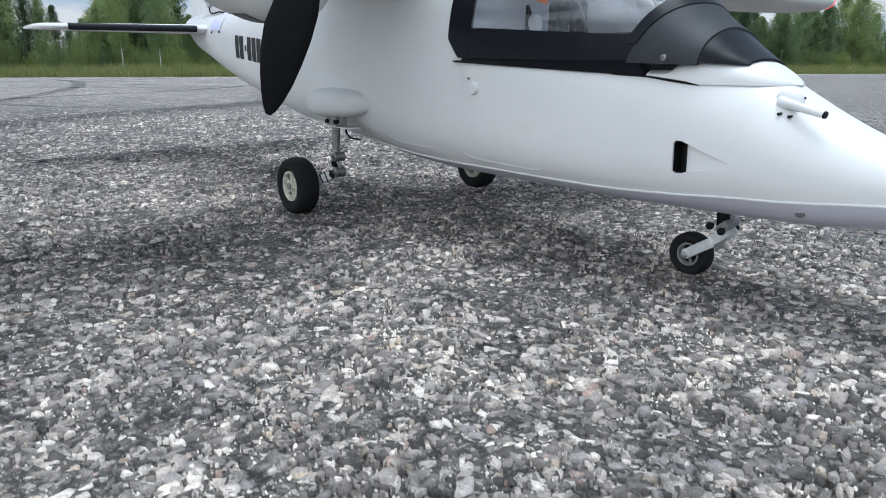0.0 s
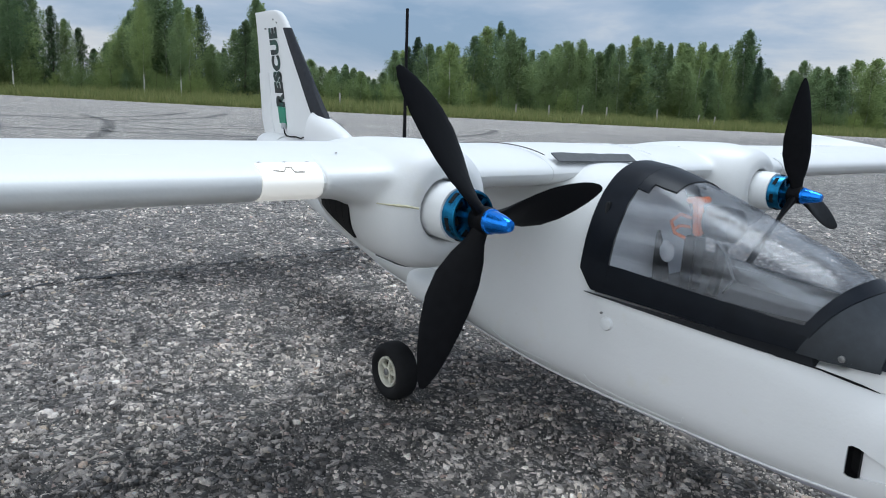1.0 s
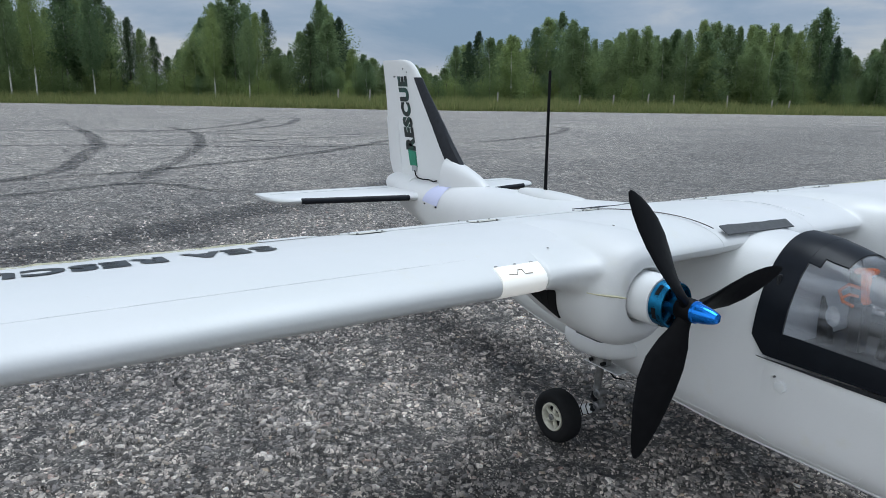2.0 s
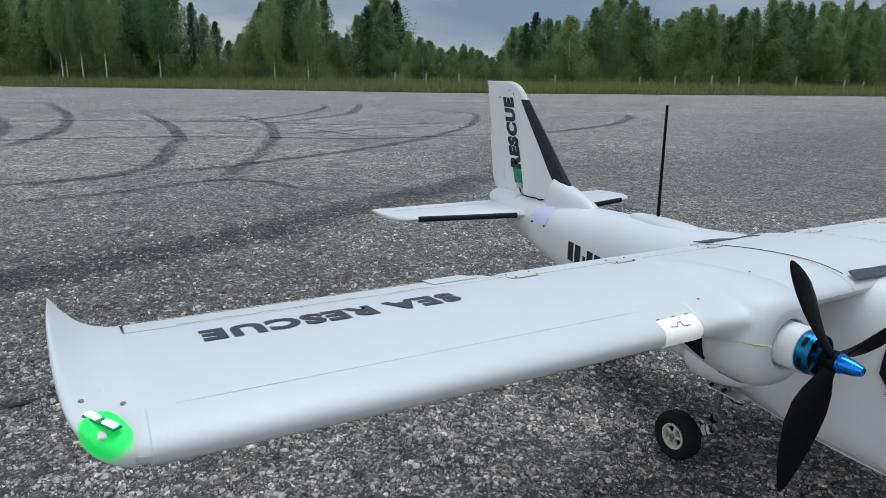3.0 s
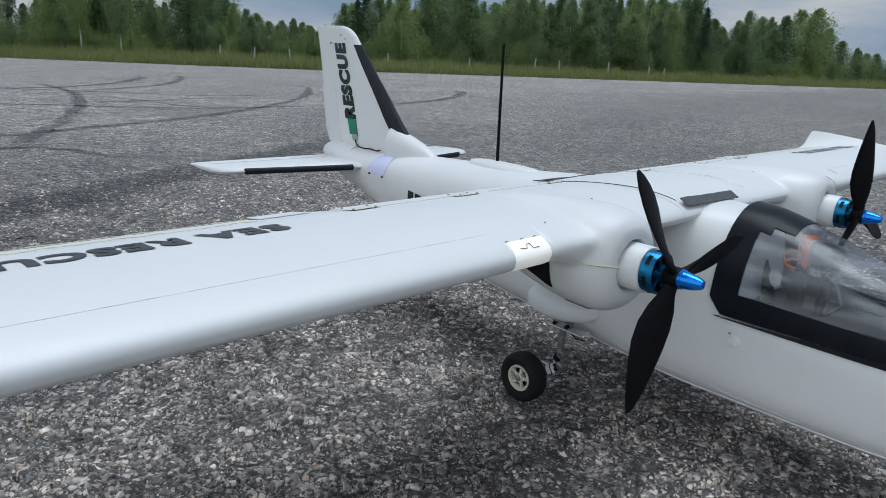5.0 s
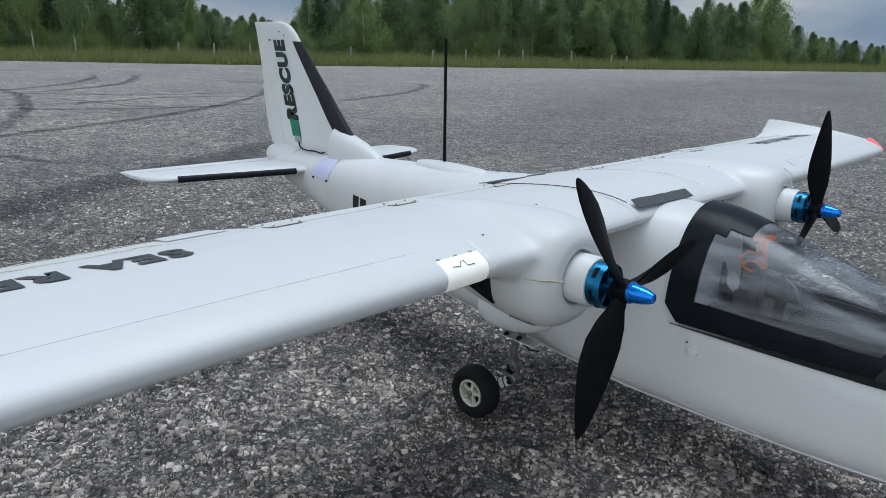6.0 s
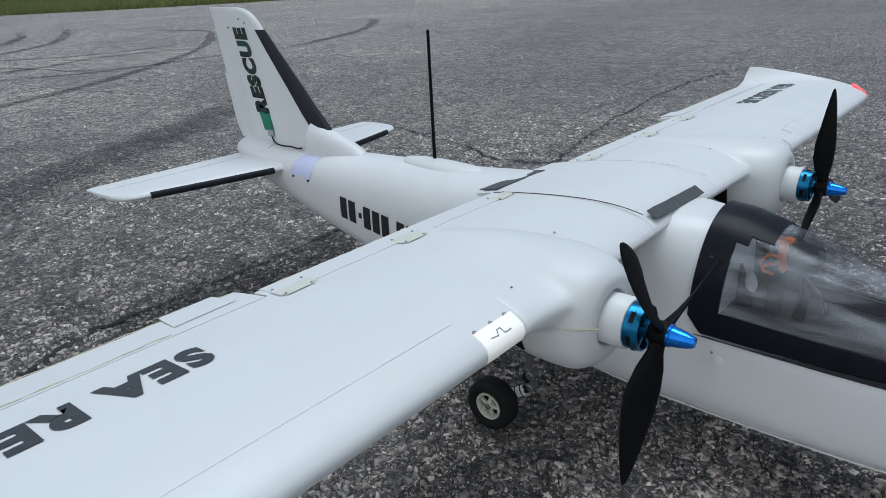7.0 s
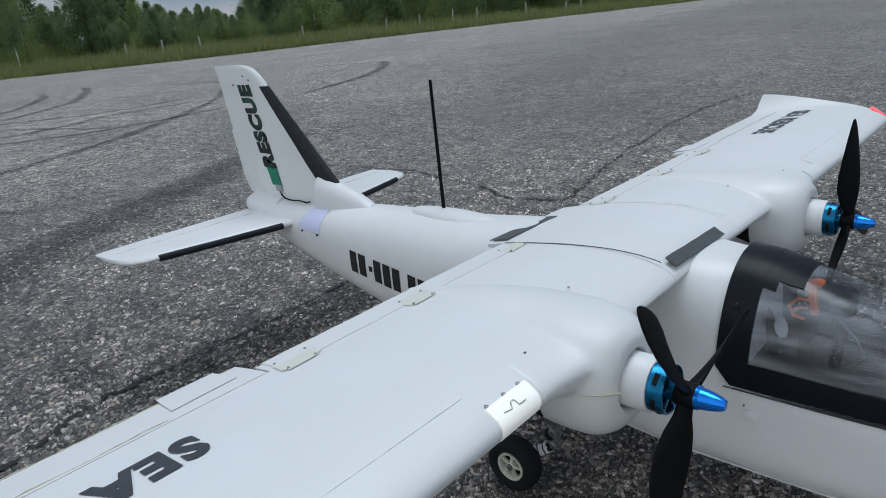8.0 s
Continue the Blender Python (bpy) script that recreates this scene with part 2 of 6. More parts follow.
def weathering_and_sheen(m, c):
    """Sweeps, patches, open crevices and painted sheen shared by the asphalt and its stones."""
    c = m.mix(1.0, c, m.ramp(m.noise(0.55, 4, 0.6), (0.3, (0.81, 0.768, 0.752)), (0.7, (1.31, 1.230, 1.170))), "MULTIPLY")
    c = m.mix(1.0, c, m.ramp(m.noise(5.5, 5, 0.65), (0.32, (0.70, 0.70, 0.705)), (0.5, (1.0, 0.99, 0.975)), (0.68, (1.20, 1.185, 1.155))), "MULTIPLY")
    c = m.mix(1.0, c, m.ramp(m.noise(24, 5, 0.7), (0.34, (0.60, 0.60, 0.60)), (0.52, (1.0, 1.0, 0.99)), (0.70, (1.30, 1.29, 1.26))), "MULTIPLY")
    # grazing sheen of the far asphalt, painted paler beyond the wide dark tyre band
    out = m.node("ShaderNodeVectorMath")
    out.operation = "DOT_PRODUCT"
    out.inputs[1].default_value = (-0.90, -0.22, 0.0)
    m.link(m.place(), out.inputs[0])
    edge = m.node("ShaderNodeMath")
    edge.operation = "MULTIPLY_ADD"
    edge.inputs[1].default_value = 1.6
    m.link(m.noise(1.1, 4, 0.6), edge.inputs[0])
    m.link(out.outputs["Value"], edge.inputs[2])
    pale = m.node("ShaderNodeMapRange")
    for k, v in (("From Min", 3.0), ("From Max", 5.6), ("To Min", 0.0), ("To Max", 1.0)):
        pale.inputs[k].default_value = v
    m.link(edge.outputs[0], pale.inputs["Value"])
    c = m.mix(pale.outputs["Result"], c, m.mix(1.0, c, (1.50, 1.50, 1.49), "MULTIPLY"))
    bent = m.node("ShaderNodeMix")
    bent.data_type = "VECTOR"
    bent.inputs["Factor"].default_value = 0.03
    jig = m.node("ShaderNodeTexNoise", Scale=28.0, Detail=5.0, Roughness=0.7)
    p = m.place()
    m.link(p, jig.inputs["Vector"])
    m.link(p, bent.inputs["A"])
    m.link(jig.outputs["Color"], bent.inputs["B"])
    web = m.node("ShaderNodeTexVoronoi", Scale=30.0)
    web.feature = "DISTANCE_TO_EDGE"
    m.link(bent.outputs["Result"], web.inputs["Vector"])
    line = m.ramp(web.outputs["Distance"], (0.03, (1, 1, 1)), (0.12, (0, 0, 0)))
    gate = m.ramp(m.noise(13, 4, 0.6), (0.45, (0, 0, 0)), (0.60, (0.85, 0.85, 0.85)))
    return m.mix(m.mix(1.0, line, gate, "MULTIPLY"), c, (0.018, 0.018, 0.018))


def asphalt_material():
    """Old coarse asphalt: worn stones of many greys packed in a dark, sunken binder."""
    m = Mat("old_asphalt", (0.12, 0.12, 0.125), 0.7)
    p = m.place()
    warp = m.node("ShaderNodeMix")
    warp.data_type = "VECTOR"
    warp.inputs["Factor"].default_value = 0.008
    jig = m.node("ShaderNodeTexNoise", Scale=90.0, Detail=3.0)
    m.link(p, jig.inputs["Vector"])
    m.link(p, warp.inputs["A"])
    m.link(jig.outputs["Color"], warp.inputs["B"])

    def pebbles(scale, *stops):
        v = m.node("ShaderNodeTexVoronoi", Scale=scale)
        e = m.node("ShaderNodeTexVoronoi", Scale=scale)
        e.feature = "DISTANCE_TO_EDGE"
        for n in (v, e):
            m.link(warp.outputs["Result"], n.inputs["Vector"])
        cells = m.node("ShaderNodeSeparateColor")
        m.link(v.outputs["Color"], cells.inputs["Color"])
        return m.ramp(cells.outputs["Red"], *stops), cells.outputs["Green"], e.outputs["Distance"]

    small, _, small_edge = pebbles(330.0, (0.0, (0.03, 0.03, 0.03)), (0.45, (0.085, 0.083, 0.08)), (0.8, (0.17, 0.166, 0.16)), (1.0, (0.60, 0.59, 0.57)))
    large, pick, large_edge = pebbles(135.0, (0.0, (0.125, 0.123, 0.12)), (0.35, (0.275, 0.268, 0.257)), (0.62, (0.37, 0.37, 0.365)), (0.84, (0.50, 0.485, 0.46)), (0.88, (0.50, 0.40, 0.36)), (0.92, (0.56, 0.545, 0.52)), (1.0, (0.86, 0.85, 0.82)))
    c = m.mix(m.ramp(small_edge, (0.02, (0.85, 0.85, 0.85)), (0.16, (0, 0, 0))), small, (0.022, 0.022, 0.022))
    rock = m.mix(1.0, large, m.ramp(m.noise(420, 4, 0.75), (0.30, (0.62, 0.62, 0.62)), (0.5, (1.0, 1.0, 1.0)), (0.72, (1.38, 1.37, 1.34))), "MULTIPLY")
    body = m.mix(1.0, m.ramp(large_edge, (0.05, (0, 0, 0)), (0.13, (1, 1, 1))), m.ramp(pick, (0.26, (0, 0, 0)), (0.30, (1, 1, 1))), "MULTIPLY")
    # round the aircraft the stones are built, and the sheet is binder and fines alone
    far = m.node("ShaderNodeVectorMath")
    far.operation = "DISTANCE"
    far.inputs[1].default_value = (0.10, -0.72, 0.0)
    m.link(p, far.inputs[0])
    sheet = m.node("ShaderNodeMapRange")
    for k, v in (("From Min", 1.3), ("From Max", 2.8), ("To Min", 0.25), ("To Max", 1.0)):
        sheet.inputs[k].default_value = v
    m.link(far.outputs["Value"], sheet.inputs["Value"])
    away = m.node("ShaderNodeVectorMath")
    away.operation = "SUBTRACT"
    away.inputs[1].default_value = (0.10, -0.72, 0.0)
    m.link(p, away.inputs[0])
    unit = m.node("ShaderNodeVectorMath")
    unit.operation = "NORMALIZE"
    m.link(away.outputs[0], unit.inputs[0])
    facing = m.node("ShaderNodeVectorMath")
    facing.operation = "DOT_PRODUCT"
    facing.inputs[1].default_value = (math.cos(radians(153)), math.sin(radians(153)), 0.0)
    m.link(unit.outputs[0], facing.inputs[0])
    beside = m.node("ShaderNodeMapRange")
    for k, v in (("From Min", 0.52), ("From Max", 0.64), ("To Min", 1.0), ("To Max", 0.0)):
        beside.inputs[k].default_value = v
    m.link(facing.outputs["Value"], beside.inputs["Value"])
    bare = m.node("ShaderNodeMath")
    bare.operation = "MAXIMUM"
    m.link(sheet.outputs["Result"], bare.inputs[0])
    m.link(beside.outputs["Result"], bare.inputs[1])
    body = m.mix(1.0, body, m.ramp(bare.outputs[0], (0.0, (0, 0, 0)), (1.0, (1, 1, 1))), "MULTIPLY")
    m.colour(weathering_and_sheen(m, m.mix(body, c, rock)))
    m.rough(m.noise(5.5, 5, 0.65), 0.50, 0.70)
    m.bump(small_edge, 0.5, 0.0015)
    m.bump(m.ramp(large_edge, (0.0, (0, 0, 0)), (0.2, (1, 1, 1))), 0.6, 0.003)
    m.bump(m.noise(45, 7, 0.75), 0.8, 0.007)
    m.bump(m.noise(4.0, 5, 0.65), 0.5, 0.03)
    return m.m


ASPHALT = asphalt_material()


def stone_material(name, *stops):
    m = Mat(name, (0.2, 0.2, 0.2), 0.6)
    g = m.node("ShaderNodeNewGeometry")
    c = m.ramp(g.outputs["Random Per Island"], *stops)
    fine = m.noise(850, 4, 0.75)
    n = m.noise(210, 5, 0.7)
    c = m.mix(1.0, c, m.ramp(fine, (0.30, (0.62, 0.62, 0.62)), (0.5, (1.0, 1.0, 1.0)), (0.70, (1.35, 1.34, 1.31))), "MULTIPLY")
    c = m.mix(1.0, c, m.ramp(n, (0.32, (0.78, 0.78, 0.78)), (0.5, (1.0, 1.0, 1.0)), (0.70, (1.18, 1.175, 1.16))), "MULTIPLY")
    m.colour(weathering_and_sheen(m, c))
    m.rough(n, 0.34, 0.68)
    m.bump(fine, 0.8, 0.0015)
    return m.m


STONE = stone_material("worn_aggregate", (0.0, (0.070, 0.068, 0.067)), (0.16, (0.140, 0.134, 0.132)), (0.42, (0.300, 0.286, 0.279)), (0.56, (0.335, 0.335, 0.345)), (0.60, (0.40, 0.380, 0.368)),
                       (0.76, (0.560, 0.534, 0.515)), (0.875, (0.74, 0.708, 0.684)), (0.88, (0.47, 0.350, 0.315)), (0.892, (0.44, 0.358, 0.333)), (0.896, (0.56, 0.480, 0.385)), (0.91, (0.52, 0.47, 0.41)), (0.915, (0.76, 0.73, 0.70)), (1.0, (0.95, 0.93, 0.91)))
GRIT = stone_material("sharp_grit", (0.0, (0.06, 0.06, 0.06)), (0.30, (0.22, 0.212, 0.206)), (0.55, (0.50, 0.485, 0.465)), (0.72, (0.82, 0.81, 0.77)), (1.0, (0.93, 0.92, 0.89)))


def mark_material(name, dark, streak, low, high):
    """Rubber or damp on asphalt: a dark film that thins out unevenly."""
    m = Mat(name, dark, 0.6)
    n = m.noise(streak, 5, 0.65)
    f = m.noise(300, 3, 0.6)
    a = m.node("ShaderNodeMapRange")
    for k, v in (("From Min", 0.3), ("From Max", 0.7), ("To Min", low), ("To Max", high)):
        a.inputs[k].default_value = v
    m.link(m.mix(0.35, n, f), a.inputs["Value"])
    side = m.node("ShaderNodeAttribute")
    side.attribute_name = "fade"
    k = m.node("ShaderNodeMath")
    k.operation = "MULTIPLY"
    m.link(a.outputs["Result"], k.inputs[0])
    m.link(side.outputs["Fac"], k.inputs[1])
    m.link(k.outputs[0], m.b.inputs["Alpha"])
    return m.m


SKID = mark_material("tyre_rubber_mark", (0.022, 0.022, 0.024), 6.0, 0.16, 0.54)
CRACK = mark_material("open_crack", (0.008, 0.008, 0.008), 26.0, 0.5, 2.2)


def leaf_material(name, a, b, c):
    """Thin leaves: part of the light passes through them."""
    m = Mat(name, b, 0.6)
    g = m.node("ShaderNodeNewGeometry")
    o = m.node("ShaderNodeObjectInfo")
    col = m.ramp(g.outputs["Random Per Island"], (0.0, tuple(0.5 * (p + q) for p, q in zip(a, b))), (0.55, b), (1.0, tuple(0.5 * (p + q) for p, q in zip(b, c))))
    col = m.mix(1.0, col, m.ramp(o.outputs["Random"], (0.0, (0.66, 0.74, 0.76)), (0.5, (1.0, 1.0, 0.97)), (1.0, (1.30, 1.22, 1.0))), "MULTIPLY")
    m.colour(col)
    m.b.inputs["Specular IOR Level"].default_value = 0.2
    through_light = m.node("ShaderNodeBsdfTranslucent")
    both = m.node("ShaderNodeMixShader", Fac=0.55)
    m.link(col, through_light.inputs["Color"])
    m.link(m.b.outputs["BSDF"], both.inputs[1])
    m.link(through_light.outputs["BSDF"], both.inputs[2])
    m.link(both.outputs["Shader"], m.t.nodes["Material Output"].inputs["Surface"])
    return m.m


LEAF_BIRCH = leaf_material("birch_leaves", (0.150, 0.214, 0.107), (0.219, 0.299, 0.147), (0.303, 0.388, 0.194))
LEAF_BUSH = leaf_material("willow_leaves", (0.135, 0.188, 0.080), (0.188, 0.252, 0.104), (0.262, 0.330, 0.136))
LEAF_PINE = leaf_material("pine_needles", (0.056, 0.092, 0.057), (0.084, 0.130, 0.073), (0.120, 0.172, 0.092))
GRASS = leaf_material("verge_grass", (0.128, 0.176, 0.070), (0.230, 0.262, 0.112), (0.375, 0.345, 0.180))
BARK_WHITE = plain("birch_bark", (0.60, 0.59, 0.55), 0.8, grain=9, depth=0.5)
BARK_DARK = plain("dark_bark", (0.075, 0.062, 0.05), 0.9, grain=14, depth=0.4)
POST_WOOD = plain("weathered_post", (0.36, 0.34, 0.31), 0.85, grain=20, depth=0.3)
SOIL = Mat("verge_soil", (0.10, 0.12, 0.05), 0.95)
SOIL.colour(SOIL.ramp(SOIL.noise(0.9, 6, 0.6), (0.3, (0.085, 0.105, 0.040)), (0.7, (0.18, 0.18, 0.08))))
SOIL.bump(SOIL.noise(3, 6), 0.6, 0.1)
SOIL = SOIL.m


# ---- mesh helpers ----
def finish(bm, smooth=40):
    bmesh.ops.recalc_face_normals(bm, faces=bm.faces)
    me = bpy.data.meshes.new("mesh")
    bm.to_mesh(me)
    bm.free()
    if smooth:
        me.shade_smooth()
        me.set_sharp_from_angle(angle=radians(smooth))
    return me


def part(name, bm, material, parent, label="", smooth=40):
    me = bm if isinstance(bm, bpy.types.Mesh) else finish(bm, smooth)
    me.materials.clear()
    me.materials.append(material)
    ob = new(name, me)
    ob.parent = parent
    if label:
        tagged(ob, label)
    return ob


def loft(rings, cap=True, closed=True):
    bm = bmesh.new()
    rows = [[bm.verts.new(p) for p in ring] for ring in rings]
    n = len(rows[0])
    for a, b in zip(rows, rows[1:]):
        for i in range(n if closed else n - 1):
            j = (i + 1) % n
            bm.faces.new((a[i], a[j], b[j], b[i]))
    if cap:
        bm.faces.new(rows[0])
        bm.faces.new(rows[-1][::-1])
    return bm


def tube(points, radius, sides=10):
    """A round bar along points; radius a number or one for each point."""
    pts = [Vector(p) for p in points]
    rad = [radius] * len(pts) if isinstance(radius, (int, float)) else radius
    rings = []
    for i, p in enumerate(pts):
        d = (pts[min(i + 1, len(pts) - 1)] - pts[max(i - 1, 0)]).normalized()
        u = d.orthogonal().normalized() if i == 0 else (u - d * u.dot(d)).normalized()
        w = d.cross(u)
        rings.append([p + (u * math.cos(a) + w * math.sin(a)) * rad[i] for a in (math.tau * k / sides for k in range(sides))])
    return loft(rings)


def turned(profile, axis="x", centre=(0, 0, 0), sides=24, hollow=False):
    """A body of revolution: profile rows are (along, radius)."""
    rings = []
    for s, r in profile:
        ring = []
        for k in range(sides):
            a = math.tau * k / sides
            p = {"x": (s, r * math.cos(a), r * math.sin(a)), "y": (r * math.cos(a), s, r * math.sin(a)), "z": (r * math.cos(a), r * math.sin(a), s)}[axis]
            ring.append(Vector(centre) + Vector(p))
        rings.append(ring)
    return loft(rings + rings[:1], cap=False) if hollow else loft(rings)


def box(size, centre=(0, 0, 0), bevel=0.001, turn=None):
    bm = bmesh.new()
    bmesh.ops.create_cube(bm, size=1.0)
    bmesh.ops.scale(bm, vec=size, verts=bm.verts)
    if bevel:
        bmesh.ops.bevel(bm, geom=list(bm.edges), offset=bevel, segments=2, affect="EDGES")
    m = Matrix.Translation(centre) @ (turn or Matrix.Identity(4))
    bmesh.ops.transform(bm, matrix=m, verts=bm.verts)
    return bm


def curve_at(table, x):
    """Smooth value from rows (x, value...) in rising order of x."""
    xs = [r[0] for r in table]
    if x <= xs[0]:
        return table[0][1:]
    if x >= xs[-1]:
        return table[-1][1:]
    i = max(k for k in range(len(xs) - 1) if xs[k] <= x)
    a, b = table[i], table[i + 1]
    lo, hi = table[max(i - 1, 0)], table[min(i + 2, len(table) - 1)]
    u = (x - a[0]) / (b[0] - a[0])
    out = []
    for k in range(1, len(a)):
        d = (b[k] - a[k]) / (b[0] - a[0])
        before = d if lo is a else (a[k] - lo[k]) / (a[0] - lo[0])
        after = d if hi is b else (hi[k] - b[k]) / (hi[0] - b[0])
        m0 = 2 * before * d / (before + d) if before * d > 0 else 0.0
        m1 = 2 * after * d / (after + d) if after * d > 0 else 0.0
        h = b[0] - a[0]
        out.append((2 * u**3 - 3 * u**2 + 1) * a[k] + (u**3 - 2 * u**2 + u) * h * m0 + (3 * u**2 - 2 * u**3) * b[k] + (u**3 - u**2) * h * m1)
    return out


def power(c, e):
    return math.copysign(abs(c) ** e, c)


def thing(name, label, category, at=(0, 0, 0), group=""):
    ob = new(name)
    ob.empty_display_size = 0.05
    ob.location = at
    return tagged(ob, label, category, group)


def lettering(name, text, place, material, parent, label, weight=0.045):
    """Flat letters; place takes (u, v), each from 0 to 1 across the writing, to a point."""
    cu = bpy.data.curves.new(name, "FONT")
    cu.body, cu.resolution_u, cu.offset, cu.space_character = text, 4, weight, 1.10 + weight * 0.8
    cu.space_word = 0.85
    ob = new(name, cu)
    me = bpy.data.meshes.new_from_object(ob.evaluated_get(bpy.context.evaluated_depsgraph_get()))
    bpy.data.objects.remove(ob)
    bm = bmesh.new()
    bm.from_mesh(me)
    lo = [min(v.co[k] for v in bm.verts) for k in (0, 1)]
    hi = [max(v.co[k] for v in bm.verts) for k in (0, 1)]
    for v in bm.verts:
        v.co = place((v.co.x - lo[0]) / (hi[0] - lo[0]), (v.co.y - lo[1]) / (hi[1] - lo[1]))
    return part(name, bm, material, parent, label, smooth=0)


# ---- ground ----
EDGE = [(-180, 47), (-165, 56), (-150, 70), (-90, 75), (0, 100), (80, 110), (95, 88), (108, 62), (120, 48), (134, 39), (152, 34), (166, 39), (175, 45), (180, 47)]
CENTRE = (-0.3, -0.4)


def edge_at(deg):
    return curve_at(EDGE, (deg + 180) % 360 - 180)[0]


def height(x, y):
    """The apron is level by the aircraft and falls away gently towards the wood."""
    d = (x - CENTRE[0]) * math.cos(radians(160)) + (y - CENTRE[1]) * math.sin(radians(160))
    d = max(0.0, d - 8)
    return -0.018 * min(d, 60) * min(1, d / 4)


def polar(radii, sides, drop):
    """A round sheet; radii takes an angle in degrees to a list of radii."""
    bm = bmesh.new()
    mid = bm.verts.new((*CENTRE, -drop))
    rows = []
    for k in range(sides):
        deg = -180 + 360 * k / sides
        c, s = math.cos(radians(deg)), math.sin(radians(deg))
        row = []
        for r in radii(deg):
            x, y = CENTRE[0] + r * c, CENTRE[1] + r * s
            row.append(bm.verts.new((x, y, height(x, y) - drop)))
        rows.append(row)
    for k in range(sides):
        a, b = rows[k], rows[(k + 1) % sides]
        bm.faces.new((mid, a[0], b[0]))
        for i in range(len(a) - 1):
            bm.faces.new((a[i], a[i + 1], b[i + 1], b[i]))
    return bm


RINGS = [0.5, 1, 2, 3.5, 5.5, 8, 10, 13, 17, 22, 28]
ground = part("ground", polar(lambda d: RINGS + [35, 45, 60, 80, 110, 160, 300, 800, 2000], 120, 0.04), SOIL, None, smooth=60)
tagged(ground, "rough grassy soil beyond the old apron", "ground", kind="structure")


def apron_radii(deg):
    e = edge_at(deg) + 0.5 * noise.noise((deg * 0.35, 3.1, 0)) + 0.25 * noise.noise((deg * 1.7, 7.7, 0))
    return [r for r in RINGS] + [30 + (e - 30) * k / 4 for k in range(1, 5)] + [e + 0.12]


apron = polar(apron_radii, 360, 0.0)
for v in apron.verts:
    if math.hypot(v.co.x - CENTRE[0], v.co.y - CENTRE[1]) > edge_at(math.degrees(math.atan2(v.co.y - CENTRE[1], v.co.x - CENTRE[0]))) + 0.6:
        v.co.z -= 0.05
road = part("road", apron, ASPHALT, None, smooth=60)
tagged(road, "old coarse grey asphalt apron with worn stones", "asphalt", kind="structure")

# ---- the model aircraft ----
plane = thing("model_airplane", "white foam twin-engined model airplane parked on asphalt", "model airplane", (0, 0.012, 0))

# fuselage profiles along x: half width, bottom, top, height of the widest line, squareness below and above it
HALF_WIDTH = [(-1.385, 0.012), (-1.375, 0.024), (-1.34, 0.034), (-1.25, 0.044), (-1.19, 0.049), (-1.06, 0.061), (-0.94, 0.072), (-0.85, 0.08), (-0.75, 0.086), (-0.65, 0.088), (-0.55, 0.087), (-0.5, 0.085),
              (-0.464, 0.0822), (-0.447, 0.0816), (-0.446, 0.0816), (-0.4, 0.079), (-0.34, 0.074), (-0.28, 0.068), (-0.22, 0.06), (-0.175, 0.054), (-0.147, 0.0505), (-0.126, 0.047), (-0.1, 0.042),
              (-0.06, 0.033), (-0.02, 0.019), (-0.005, 0.006)]
BOTTOM = [(-1.385, 0.238), (-1.375, 0.222), (-1.34, 0.206), (-1.25, 0.182), (-1.19, 0.164), (-1.06, 0.134), (-0.94, 0.112), (-0.85, 0.097), (-0.75, 0.089), (-0.65, 0.08), (-0.55, 0.07), (-0.5, 0.067),
          (-0.464, 0.066), (-0.447, 0.066), (-0.446, 0.066), (-0.4, 0.066), (-0.34, 0.0655), (-0.28, 0.0645), (-0.22, 0.0650), (-0.175, 0.0655), (-0.147, 0.0662), (-0.126, 0.0670), (-0.1, 0.069),
          (-0.06, 0.074), (-0.02, 0.082), (-0.005, 0.092)]
TOP = [(-1.385, 0.262), (-1.375, 0.268), (-1.34, 0.27), (-1.25, 0.27), (-1.19, 0.272), (-1.06, 0.282), (-0.94, 0.287), (-0.85, 0.29), (-0.75, 0.298), (-0.65, 0.304), (-0.55, 0.304), (-0.5, 0.301),
       (-0.464, 0.299), (-0.447, 0.294), (-0.446, 0.187), (-0.4, 0.1845), (-0.34, 0.183), (-0.28, 0.182), (-0.22, 0.184), (-0.19, 0.1815), (-0.175, 0.179), (-0.147, 0.1645), (-0.126, 0.1525),
       (-0.1, 0.1390), (-0.06, 0.1215), (-0.02, 0.1065), (-0.005, 0.1)]
WAIST = [(-1.385, 0.25), (-1.375, 0.246), (-1.34, 0.24), (-1.25, 0.228), (-1.19, 0.22), (-1.06, 0.208), (-0.94, 0.195), (-0.85, 0.185), (-0.75, 0.172), (-0.65, 0.16), (-0.55, 0.148), (-0.5, 0.142),
         (-0.464, 0.138), (-0.447, 0.1365), (-0.446, 0.1365), (-0.4, 0.131), (-0.34, 0.126), (-0.28, 0.122), (-0.22, 0.119), (-0.175, 0.116), (-0.147, 0.111), (-0.126, 0.1065), (-0.1, 0.102),
         (-0.06, 0.099), (-0.02, 0.095), (-0.005, 0.096)]
